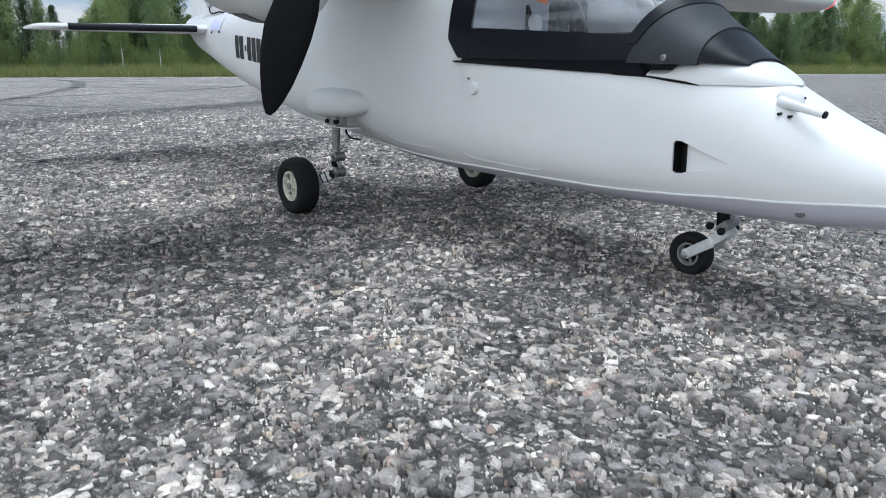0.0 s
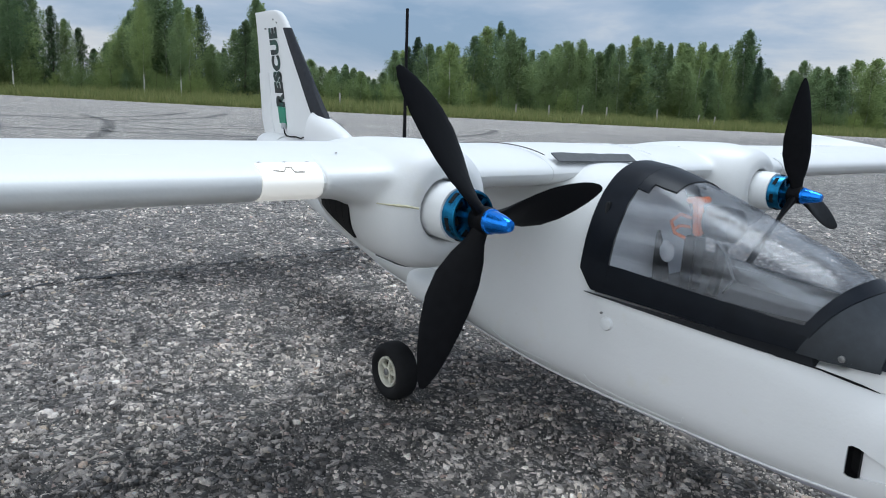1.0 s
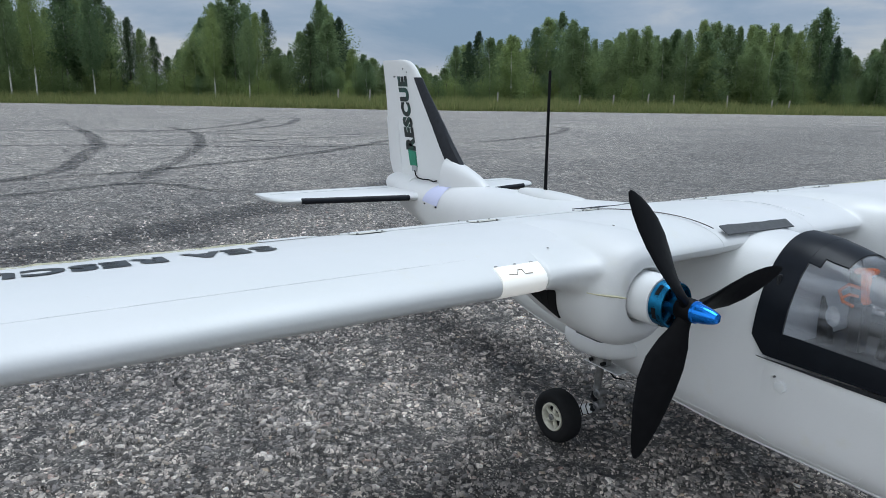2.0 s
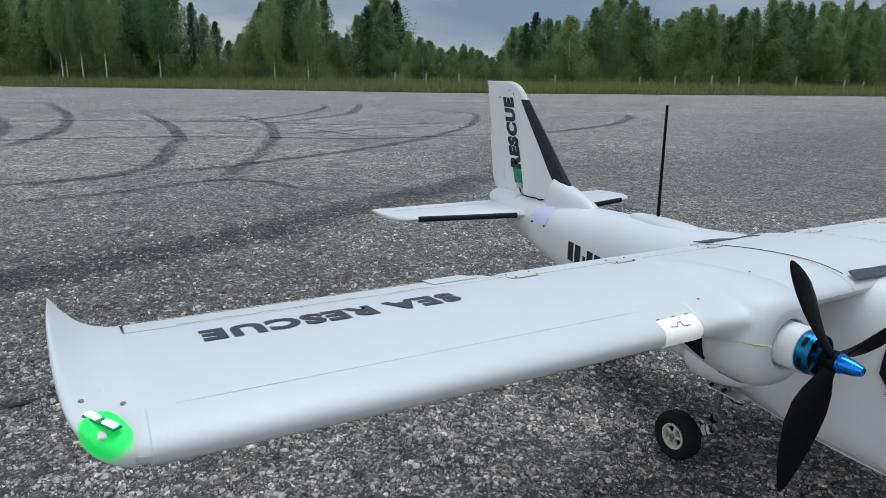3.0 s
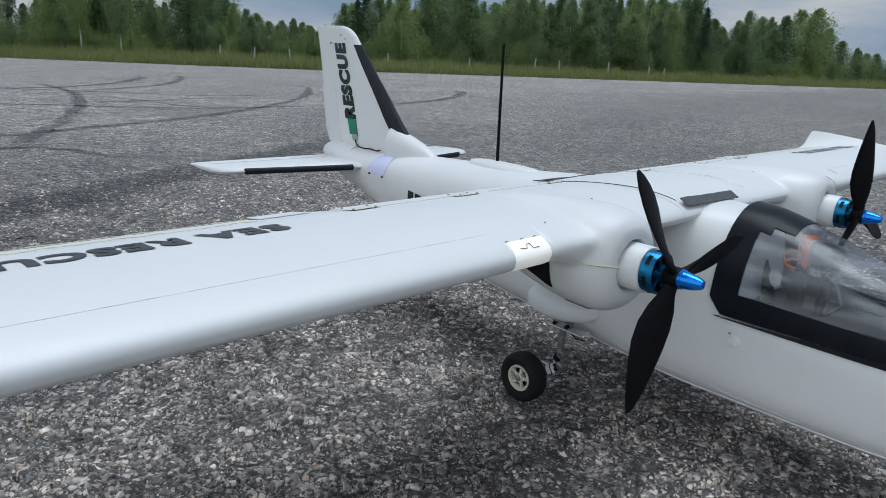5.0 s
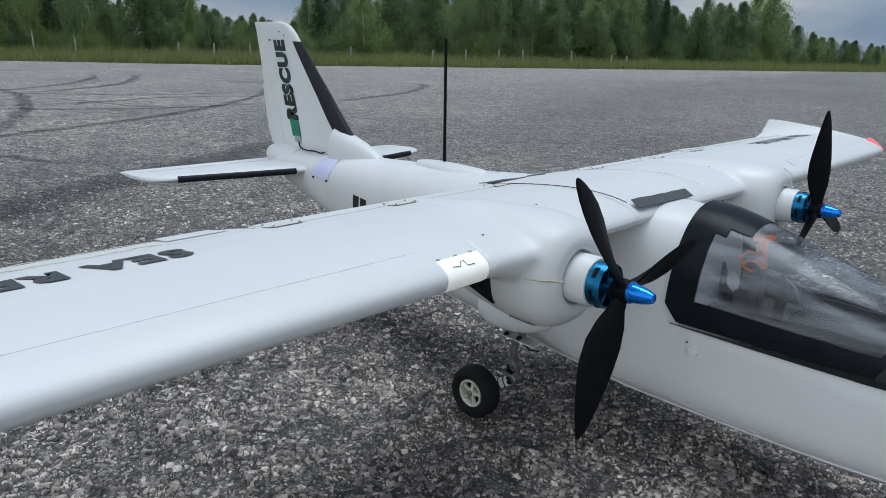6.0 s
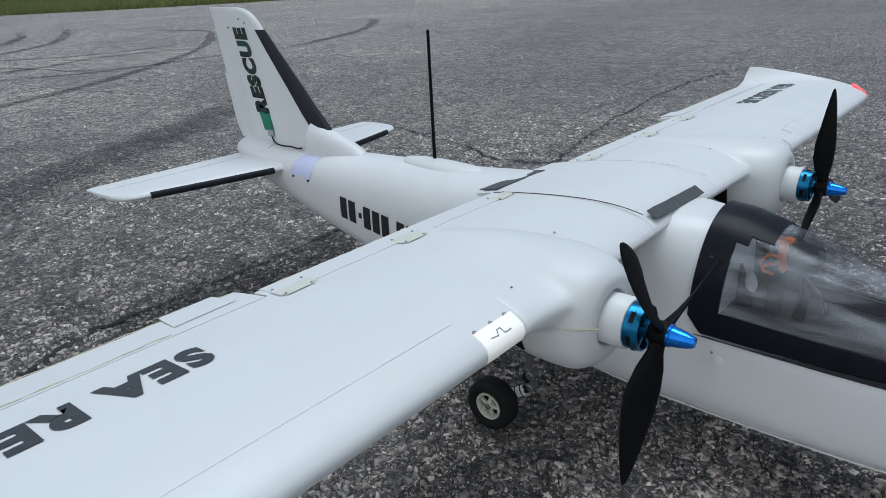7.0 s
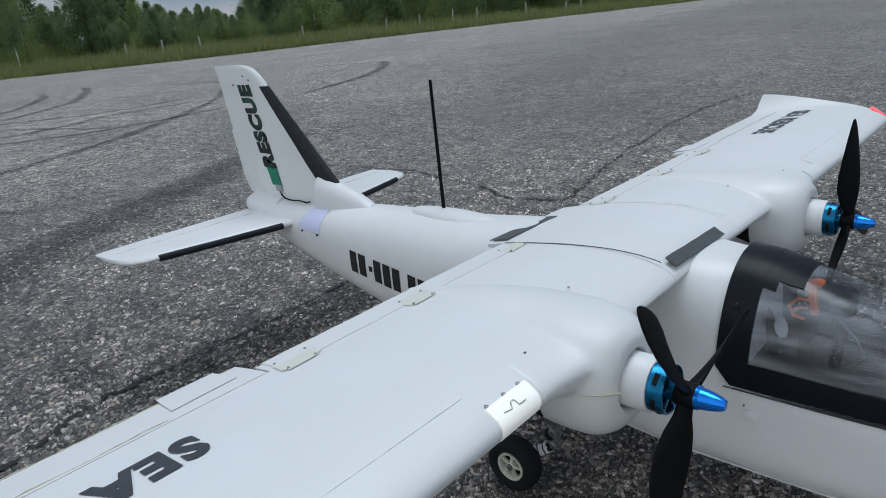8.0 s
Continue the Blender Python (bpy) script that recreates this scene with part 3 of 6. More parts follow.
SQUARE = [(-1.385, 2.0, 2.0), (-1.375, 2.1, 2.1), (-1.34, 2.2, 2.2), (-1.25, 2.3, 2.3), (-1.19, 2.4, 2.4), (-1.06, 2.5, 2.4), (-0.94, 2.6, 2.5), (-0.85, 2.7, 2.6), (-0.75, 2.8, 2.8), (-0.65, 2.9, 3.2),
          (-0.55, 3.0, 3.6), (-0.5, 3.0, 3.2), (-0.464, 3.0, 2.9), (-0.447, 3.0, 2.9), (-0.446, 3.0, 13.0), (-0.4, 3.0, 11.0), (-0.34, 3.0, 8.0), (-0.28, 2.9, 5.5), (-0.22, 2.8, 2.9),
          (-0.175, 2.6, 2.2), (-0.147, 2.5, 2.05), (-0.126, 2.4, 2.0), (-0.1, 2.3, 2.0), (-0.06, 2.2, 2.0), (-0.02, 2.1, 2.0), (-0.005, 2.0, 2.0)]


def fus_at(x):
    """(half width, bottom, top, waist, lower and upper squareness) of the fuselage at x."""
    return tuple(v for table in (HALF_WIDTH, BOTTOM, TOP, WAIST, SQUARE) for v in curve_at(table, x))


def fus_point(x, a, grow=0.0):
    w, lo, hi, mid, low_n, top_n = fus_at(x)
    up, n = (hi - mid, top_n) if math.sin(a) > 0 else (mid - lo, low_n)
    return Vector((x, (w + grow) * power(math.cos(a), 2 / n), mid + (up + grow) * power(math.sin(a), 2 / n)))


def fus_side(x, z, side=-1, grow=0.0008):
    """The point of the fuselage's skin at that x and height."""
    w, lo, hi, mid, low_n, top_n = fus_at(x)
    n, t = (top_n, (z - mid) / (hi - mid)) if z > mid else (low_n, (mid - z) / (mid - lo))
    return Vector((x, side * (w * (1 - min(1.0, t) ** n) ** (1 / n) + grow), z))


def fus_xs():
    xs = [r[0] for r in TOP]
    out = []
    for a, b in zip(xs, xs[1:]):
        k = max(1, round((b - a) / 0.014))
        out += [a + (b - a) * i / k for i in range(k)]
    return out + [xs[-1]]


def even_angles(n):
    """Angles that spread well round a squarish section."""
    return [math.tau * (k + 0.5) / n for k in range(n)]


fuselage = part("fuselage", loft([[fus_point(x, a) for a in even_angles(56)] for x in fus_xs()]), FOAM, plane, "slim white foam fuselage with scuffs")

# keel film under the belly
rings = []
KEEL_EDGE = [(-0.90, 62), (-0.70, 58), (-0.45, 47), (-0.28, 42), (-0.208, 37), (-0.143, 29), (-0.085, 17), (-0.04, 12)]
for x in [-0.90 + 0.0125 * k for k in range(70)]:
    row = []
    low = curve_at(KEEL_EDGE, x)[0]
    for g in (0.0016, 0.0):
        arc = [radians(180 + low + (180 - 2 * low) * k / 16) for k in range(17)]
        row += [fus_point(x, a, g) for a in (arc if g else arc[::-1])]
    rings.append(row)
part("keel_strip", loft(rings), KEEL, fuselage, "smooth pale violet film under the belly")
for side in (-1, 1):
    edge = [fus_point(x, radians(180 + curve_at(KEEL_EDGE, x)[0] if side < 0 else -curve_at(KEEL_EDGE, x)[0]), 0.001) for x in [-0.89 + 0.0125 * k for k in range(68)]]
    part("keel_edge", tube(edge, 0.0010, 6), FOAM, fuselage, "raised white edge of the belly film")
    # raised outlines of the belly hatches
    for line in (((-0.592, 0.113), (-0.586, 0.103), (-0.570, 0.0962), (-0.545, 0.0932), (-0.496, 0.0925)),
                 ((-0.450, 0.0965), (-0.445, 0.0905), (-0.432, 0.0878), (-0.39, 0.0858), (-0.355, 0.0848), (-0.345, 0.0872), (-0.341, 0.0945))):
        rows = [(i, *p) for i, p in enumerate(line)]
        pts = [curve_at(rows, (len(line) - 1) * k / 28) for k in range(29)]
        part("hatch_outline", tube([fus_side(x, z, side, -0.0009) for x, z in pts], 0.0012, 8), FOAM, fuselage)

# registration marking as plain bars, one for each sign
MARKS = [(0.0, 1.0), (1.0, 1.0), (2.15, 0.25), (2.7, 1.0), (3.7, 1.0), (4.7, 1.0), (6.3, 1.0), (7.3, 1.0), (8.3, 0.9), (9.25, 1.0)]
for side in (-1, 1):
    for s, tall in MARKS:
        x0 = -1.058 + s * 0.0226
        wide = 0.0175 if tall > 0.5 else 0.008
        bm = bmesh.new()
        grid = []
        for j in range(7):
            row = []
            for i in range(3):
                x = x0 + wide * i / 2
                base = 0.190 - (x + 1.058) * 0.075
                z = base + 0.036 * ((1 - tall) / 2 + tall * j / 6)
                row.append(bm.verts.new(fus_side(x, z, side)))
            grid.append(row)
        for a, b in zip(grid, grid[1:]):
            for i in range(2):
                bm.faces.new((a[i], a[i + 1], b[i + 1], b[i]))
        part("marking_bar", bm, INK, fuselage)

# round cap on each flank
for side in (-1, 1):
    p = fus_side(-0.426, 0.158, side, 0.0)
    part("round_cap", turned([(-0.002 * side, 0.0066), (0.0015 * side, 0.0066), (0.003 * side, 0.0058), (0.0036 * side, 0.003), (0.0037 * side, 0.0005)], "y", p, 20), MOUNT, fuselage, "small round white cap")
    part("cap_screw", turned([(0, 0.0012), (0.002 * side, 0.0012)], "y", fus_side(-0.433, 0.167, side, 0.0), 8), STEEL, fuselage)


def inlet_rings(side, rows):
    """Rings of a hollow cut into the flank: rows of (x, lower edge, upper edge, depth)."""
    out = []
    for x, low, high, deep in rows:
        skin = [fus_side(x, z, side, 0.0) for z in (low, high)]
        out.append([skin[0] + Vector((0, side * 0.003, 0)), skin[1] + Vector((0, side * 0.003, 0)), skin[1] - Vector((0, side * deep, 0)), skin[0] - Vector((0, side * deep, 0))])
    return out


def cut_from(ob, cutters):
    """Takes bodies away from a mesh for good."""
    tools = [new("cutter", finish(bm, 0)) for bm in cutters]
    for tool in tools:
        tool.parent = ob.parent
        cut = ob.modifiers.new("cut", "BOOLEAN")
        cut.operation, cut.solver, cut.object = "DIFFERENCE", "EXACT", tool
    me = bpy.data.meshes.new_from_object(ob.evaluated_get(bpy.context.evaluated_depsgraph_get()))
    ob.modifiers.clear()
    ob.data = me
    me.set_sharp_from_angle(angle=radians(40))
    for tool in tools:
        bpy.data.objects.remove(tool)


# inlet on each flank: a ramp that deepens towards a dark slot
cutters = []
for side in (-1, 1):
    cutters.append(loft(inlet_rings(side, [(-0.1700, 0.1072, 0.1096, 0.0001), (-0.1850, 0.1035, 0.1150, 0.0016), (-0.2045, 0.0995, 0.1228, 0.0038)])))
    cutters.append(loft(inlet_rings(side, [(-0.2040, 0.0995, 0.1222, 0.0120), (-0.2060, 0.0985, 0.1236, 0.0120), (-0.2110, 0.0985, 0.1240, 0.0120), (-0.2135, 0.1000, 0.1225, 0.0120)])))
cut_from(fuselage, cutters)
for side in (-1, 1):
    bm = bmesh.new()
    rings = inlet_rings(side, [(-0.2044, 0.0999, 0.1218, 0.0117), (-0.2060, 0.0989, 0.1232, 0.0117), (-0.2110, 0.0989, 0.1236, 0.0117), (-0.2131, 0.1004, 0.1221, 0.0117)])
    rows = [[bm.verts.new(p - Vector((0, side * 0.0040, 0)) if k < 2 else p) for k, p in enumerate(r)] for r in rings]
    for a, b in zip(rows, rows[1:]):
        for k in (1, 2, 3):
            bm.faces.new((a[k], a[(k + 1) % 4], b[(k + 1) % 4], b[k]))
    bm.faces.new(rows[0])
    bm.faces.new(rows[-1])
    part("inlet", bm, DARK, fuselage, "dark tall air inlet", smooth=0)

# hose nozzle on the nose
boss = fus_side(-0.1440, 0.1540, -1, 0.0)
part("nozzle_base", turned([(0.006, 0.0105), (0.0010, 0.0102), (-0.0012, 0.0088), (-0.0024, 0.0062), (-0.0030, 0.0030), (-0.0031, 0.0004)], "y", boss + Vector((-0.001, 0.0005, 0.0)), 24), MOUNT, fuselage, "soft cream glue boss with screws")
tip = boss + Vector((0.029, -0.0060, -0.0060))
part("nozzle", tube([boss + Vector((-0.004, -0.0020, 0.0015)), boss + Vector((0.006, -0.0045, -0.0005)), tip], [0.0040, 0.0033, 0.0026], 16), MOUNT, fuselage, "short white nozzle")
part("nozzle_tip", tube([tip, tip + Vector((0.0014, -0.0001, -0.0003))], [0.0028, 0.0026], 14), DARK, fuselage, "dark nozzle mouth")
for x, z in ((-0.1385, 0.1575), (-0.1375, 0.1455), (-0.1440, 0.1472)):
    part("screw", turned([(0.001, 0.0011), (-0.0060 if z > 0.15 else -0.0036, 0.0011), (-0.0064 if z > 0.15 else -0.0040, 0.0005)], "y", fus_side(x, z, -1, 0.0), 8), DARK, fuselage)
part("belly_drain", turned([(0.001, 0.0042), (-0.0010, 0.0038), (-0.0014, 0.0016)], "y", fus_side(-0.1205, 0.0795, -1, 0.0005), 10), GREY_PART, fuselage)

# paper patch over the tail's upper flank
bm = bmesh.new()
grid = []
for j in range(9):
    row = []
    for i in range(7):
        u, v = i / 6, j / 8
        x = -1.207 + 0.062 * u + 0.012 * v * (1 - u) + 0.006 * v
        a = radians(188) - radians(66) * v * (1 - 0.12 * (1 - u)) - radians(24)
        row.append(bm.verts.new(fus_point(x, a, 0.0012 + 0.0008 * math.sin(9 * u + 5 * v))))
    grid.append(row)
for a, b in zip(grid, grid[1:]):
    for i in range(6):
        bm.faces.new((a[i], a[i + 1], b[i + 1], b[i]))
part("paper_patch", bm, PAPER, fuselage, "lavender paper patch pinned on the tail")
for u, deg in ((-1.196, 168), (-1.150, 166), (-1.170, 104)):
    p = fus_point(u, radians(deg), 0.001)
    part("pin", turned([(-0.001, 0.0018), (0.0015, 0.0018)], "y", p, 8), DARK, fuselage)

# hump that carries the aerial
rings = []
for k in range(21):
    u = k / 20
    x = -0.965 + 0.155 * u
    w = 0.026 * math.sin(math.pi * u) ** 0.35 * (0.62 + 0.38 * u) + 0.002
    h = 0.0090 * math.sin(math.pi * u ** 0.55) ** 0.55
    base = fus_at(x)[2] - 0.012
    rings.append([(x, w * power(math.cos(a), 0.7), base + (0.012 + h) * power(max(0, math.sin(a)), 0.7)) for a in (math.pi * i / 14 for i in range(15))])
part("aerial_fairing", loft(rings, closed=False), FOAM, plane, "low white foam hump under the aerial")
part("aerial", tube([(-0.903, 0.004, 0.290), (-0.902, 0.002, 0.340), (-0.899, -0.003, 0.484)], [0.0030, 0.0025, 0.0022], 10), CARBON, plane, "thin black rod aerial")


# ---- wings ----
LE, TE, WZ = -0.492, -0.751, 0.2910


def foil(s, top, chord=0.259):
    """Height of the section above its chord line at s of the chord."""
    th = 5 * 0.128 * (0.2969 * math.sqrt(max(s, 0)) - 0.126 * s - 0.3516 * s * s + 0.2843 * s**3 - 0.1020 * s**4)
    m, p = 0.028, 0.36
    camber = m / p**2 * (2 * p * s - s * s) if s < p else m / (1 - p) ** 2 * (1 - 2 * p + 2 * p * s - s * s)
    return chord * (camber + (th if top else -1.4 * th))


def wing_top(x, y=0.0):
    return WZ + foil((LE - x) / (LE - TE), True)


# span stations: (distance from the middle, leading edge, trailing edge, lift)
SPAN = [(0.0, -0.506, -0.752, 0.0), (0.16, -0.503, -0.752, 0.0), (0.30, -0.494, -0.751, 0.0), (0.60, -0.492, -0.751, 0.0), (0.830, -0.493, -0.751, 0.0), (0.848, -0.495, -0.751, 0.0006),
        (0.860, -0.499, -0.751, 0.002), (0.871, -0.507, -0.750, 0.006), (0.879, -0.516, -0.748, 0.011), (0.886, -0.530, -0.749, 0.017), (0.892, -0.556, -0.748, 0.024), (0.897, -0.598, -0.747, 0.031), (0.9005, -0.645, -0.746, 0.037), (0.902, -0.672, -0.744, 0.0395)]


def section(y, side, stop=1.0, start=0.0, n=26):
    le, te, up = curve_at(SPAN, y)
    chord = le - te
    thin = 1.0 if y < 0.85 else max(0.42, 1 - (y - 0.85) / 0.075)
    ring = []
    ss = [start + (stop - start) * (1 - math.cos(math.pi * k / n)) / 2 for k in range(n + 1)]
    if start == 0:
        ss = [stop * (k / n) ** 1.7 for k in range(n + 1)]
    lean = 0.0
    for s in ss:
        ring.append(Vector((le - chord * s, side * (y + lean), WZ + up * (0.72 + 0.28 * s) + foil(s, True, 0.259) * thin * (0.35 + 0.65 * chord / 0.259))))
    for s in ss[::-1]:
        z = WZ + up * (0.72 + 0.28 * s) + foil(s, False, 0.259) * thin * (0.35 + 0.65 * chord / 0.259)
        ring.append(Vector((le - chord * s, side * (y + lean), z - (0.0008 if s > 0.98 else 0))))
    return ring


def tip_top(x, y, cover=False):
    """Height of the upper skin near the tip."""
    le, te, up = curve_at(SPAN, y)
    chord = le - te
    s = max(0.0, (le - x) / chord)
    thin = 1.0 if cover or y < 0.85 else max(0.42, 1 - (y - 0.85) / 0.075)
    return WZ + up * (0.72 + 0.28 * s) + foil(s, True) * thin * (0.35 + 0.65 * chord / 0.259)


def build_wing(side):
    ys = [0.088 + 0.03 * k for k in range(12)] + [0.446]
    rings = [section(y, side, 0.885) for y in ys]
    rings += [section(y, side, 0.79) for y in [0.4465 + 0.03 * k for k in range(14)] + [0.846]]
    rings += [section(y, side, 1.0) for y in [0.8465, 0.852, 0.858, 0.864, 0.870, 0.875, 0.880, 0.884, 0.888, 0.892, 0.895, 0.898, 0.900, 0.9013, 0.902]]
    wing = part("wing", loft(rings), FOAM, plane, "long straight white foam wing with upturned tip")
    # aileron
    part("aileron", loft([section(y, side, 1.0, 0.7945, 12) for y in (0.449, 0.55, 0.65, 0.75, 0.8435)]), FOAM, wing, "white hinged aileron")
    # taped flap strip inboard, a little uneven
    strip = []
    for k in range(15):
        y = 0.10 + 0.34 * k / 14
        x = -0.7215 - 0.0030 * noise.noise((y * 30, side, 0.5))
        strip.append([(x + 0.034, side * y, wing_top(x + 0.034) + 0.0009), (x, side * y, wing_top(max(x, TE)) + 0.0016), (x - 0.002, side * y, wing_top(max(x, TE)) - 0.001), (x + 0.034, side * y, wing_top(x + 0.034) - 0.001)])
    part("tape_strip", loft(strip), FOAM, wing, "white tape along the rear edge")
    for y0, y1, x in ((0.13, 0.44, -0.7235), (0.455, 0.838, -0.7508), (0.535, 0.80, -0.7020)):
        line = []
        for k in range(61):
            y = y0 + (y1 - y0) * k / 60
            xx = x - 0.0012 * noise.noise((y * 70, side, x * 9))
            line.append((xx, side * y, wing_top(max(xx, TE)) + 0.0006 + 0.0008 * noise.noise((y * 55, 3.0, x))))
        part("worn_edge", tube(line, [0.0003 + 0.0005 * abs(noise.noise((k * 0.31, x, 5.0))) for k in range(61)], 5), GLUE, wing, "frayed brownish glue along the edge")
    # yellowed patches along the rear edge
    for y, w, x, d in ((0.272, 0.040, -0.691, 0.028), (0.420, 0.042, -0.693, 0.029), (0.104, 0.040, -0.696, 0.024)):
        bm = bmesh.new()
        vs = []
        for i, j in ((0, 0), (1, 0), (1, 1), (0, 1)):
            xx, yy = x + d * (i - 0.5) + 0.002 * j, side * (y + w * (j - 0.5) + 0.004 * i)
            vs.append(bm.verts.new((xx, yy, wing_top(xx) + 0.0011)))
        bm.faces.new(vs)
        bmesh.ops.bevel(bm, geom=list(bm.verts), offset=0.0045, segments=5, affect="VERTICES")
        patch = part("tape_patch", bm, FOAM_GLUE, wing, "yellowed hinge patch")
        for i, j in ((0.1, 0.12), (0.9, 0.18), (0.9, 0.85), (0.12, 0.9)):
            xx, yy = x + d * (i - 0.5), side * (y + w * (j - 0.5) + 0.004 * i)
            part("screw", turned([(-0.002, 0.0013), (0.0004, 0.0013), (0.0007, 0.0006)], "z", (xx, yy, wing_top(xx) + 0.0016), 8), STEEL, patch)
    bm = bmesh.new()
    vs = []
    for x, y in ((-0.757, 0.468), (-0.757, 0.520), (-0.716, 0.526), (-0.719, 0.466)):
        vs.append(bm.verts.new((x, side * y, wing_top(max(x, TE)) + 0.0011)))
    bm.faces.new(vs)
    r = bmesh.ops.extrude_face_region(bm, geom=list(bm.faces))
    for v in [g for g in r["geom"] if isinstance(g, bmesh.types.BMVert)]:
        v.co.z -= 0.0006
    part("flap_tape", bm, FOAM, wing, "white tape flap on the rear edge")
    # leading edge strip: smooth sheath with a visible rear edge
    rings = []
    for k in range(15):
        y = 0.3965 + (0.842 - 0.3965) * k / 14
        le, te, up = curve_at(SPAN, y)
        chord = le - te
        row = []
        back = [0.125, 0.11, 0.09, 0.070, 0.050, 0.034, 0.020, 0.010, 0.004, 0.0]
        for s in back:
            row.append(Vector((le - chord * s + 0.0009, side * y, WZ + up * 0.72 + foil(s, True) + (0.0010 if s < 0.124 else 0.0007))))
        for s in back[::-1]:
            row.append(Vector((le - chord * s + 0.0009, side * y, WZ + up * 0.72 + foil(s, False) - 0.0012)))
        rings.append(row)
    part("leading_edge_strip", loft(rings), FOAM, wing, "smooth white sheath along the leading edge")
    part("seam", tube([(-0.5255, side * (0.40 + 0.44 * k / 20), wing_top(-0.5255) + 0.0001) for k in range(21)], 0.00026, 5), SEAM_SOFT, wing, "faint seam behind the leading edge")
    # landing light in the leading edge
    rings = []
    for k in range(6):
        y = 0.348 + 0.048 * k / 5
        le, te, up = curve_at(SPAN, y)
        row = [Vector((le - 0.259 * s + 0.0012, side * y, WZ + foil(s, True) + 0.0016)) for s in (0.058, 0.049, 0.039, 0.028, 0.017, 0.008, 0.0)]
        row += [Vector((le - 0.259 * s + 0.0012, side * y, WZ + foil(s, False) - 0.0014)) for s in (0.0, 0.01, 0.03, 0.06)]
        row += [Vector((le - 0.259 * s - 0.002, side * y, WZ)) for s in (0.06, 0.10)]
        rings.append(row)
    part("landing_light", loft(rings), WHITE_LED if side < 0 else MOUNT, wing, "lit milky cover of the landing light" if side < 0 else "white cover of the unlit landing light")
    if side < 0:
        for y in (0.354, 0.372, 0.392):
            x = -0.5088
            part("screw", turned([(-0.002, 0.0017), (0.0004, 0.0017), (0.0008, 0.0008)], "z", (x, side * y, wing_top(x) + 0.0006), 10), STEEL, wing)
        wire = [(-0.4975, 0.386), (-0.4965, 0.378), (-0.5005, 0.375), (-0.5005, 0.371), (-0.496, 0.370), (-0.496, 0.362)]
        part("wire", tube([(x, side * y, wing_top(x) + 0.0021) for x, y in wire], 0.0004, 6), WIRE, wing)
    # position light at the tip
    cover = []
    for k in range(9):
        y = 0.852 + 0.031 * k / 8
        le, te, up = curve_at(SPAN, y)
        chord = le - te
        depth = (0.014, 0.021, 0.026, 0.028, 0.027, 0.023, 0.017, 0.010, 0.003)[k] / chord
        row = []
        for s in (1.0, 0.8, 0.6, 0.42, 0.26, 0.13, 0.05, 0.0):
            q = s * depth
            row.append(Vector((le - chord * q + 0.001, side * y, WZ + up * (0.72 + 0.28 * q) + foil(q, True) * (0.35 + 0.65 * chord / 0.259) + 0.0014)))
        for s in (0.0, 0.1, 0.3, 0.6):
            q = s * depth
            row.append(Vector((le - chord * q + 0.001, side * y, WZ + up * (0.72 + 0.28 * q) + foil(q, False) * (0.35 + 0.65 * chord / 0.259) - 0.0012)))
        cover.append(row)
    part("position_light", loft(cover), GREEN_COVER if side < 0 else RED_COVER, wing, "glowing green cover of the wingtip light" if side < 0 else "faintly lit red cover of the wingtip light")
    if side < 0:
        ends = [Vector((x, side * y, tip_top(-0.520, 0.8675, True) + dz)) for y, x, dz in ((0.8735, -0.5265, 0.0030), (0.8640, -0.5125, 0.0018))]
        along = (ends[1] - ends[0]).normalized()
        lie = along.to_track_quat("Y", "Z").to_matrix().to_4x4()
        part("led_board", box((0.0070, 0.031, 0.0014), ends[0].lerp(ends[1], 0.5), 0.0004, lie), GREEN, wing, "dark green lamp board")
        for p in ends:
            part("led", box((0.0050, 0.0115, 0.0020), p + Vector((0, 0, 0.0016)), 0.0006, lie), GREEN_LED, wing, "bright greenish white lamp chip")
        part("led_stem", box((0.010, 0.005, 0.0014), (-0.5090, side * 0.8695, tip_top(-0.513, 0.8695, True) + 0.0016), 0.0005), MOUNT, wing)
        for y, x in ((0.880, -0.553), (0.855, -0.538)):
            part("screw", turned([(-0.002, 0.0019), (0.0008, 0.0019), (0.0013, 0.0009)], "z", (x, side * y, tip_top(x, y)), 10), STEEL, wing)
    # lettering, read from behind
    y0, y1 = (0.540, 0.788) if side < 0 else (0.818, 0.573)

    def spread(u, v):
        x = -0.658 + 0.037 * v
        y = side * (y0 + (y1 - y0) * u)
        return Vector((x, y, wing_top(x) + 0.0008))

    lettering("lettering", "SEA RESCUE", spread, INK_GREY, wing, "worn black capital lettering on the wing", 0.050)
    # scratches and glue dots
    for x, y, r in ((-0.526, 0.320, 0.0012), (-0.60, 0.235, 0.002), (-0.63, 0.24, 0.0016), (-0.56, 0.20, 0.0014)):
        part("scuff", turned([(0.0, r), (0.0004, r * 0.8)], "z", (x, side * y, wing_top(x) + 0.0008), 7), SEAM, wing)
    return wing


for side in (-1, 1):
    build_wing(side)

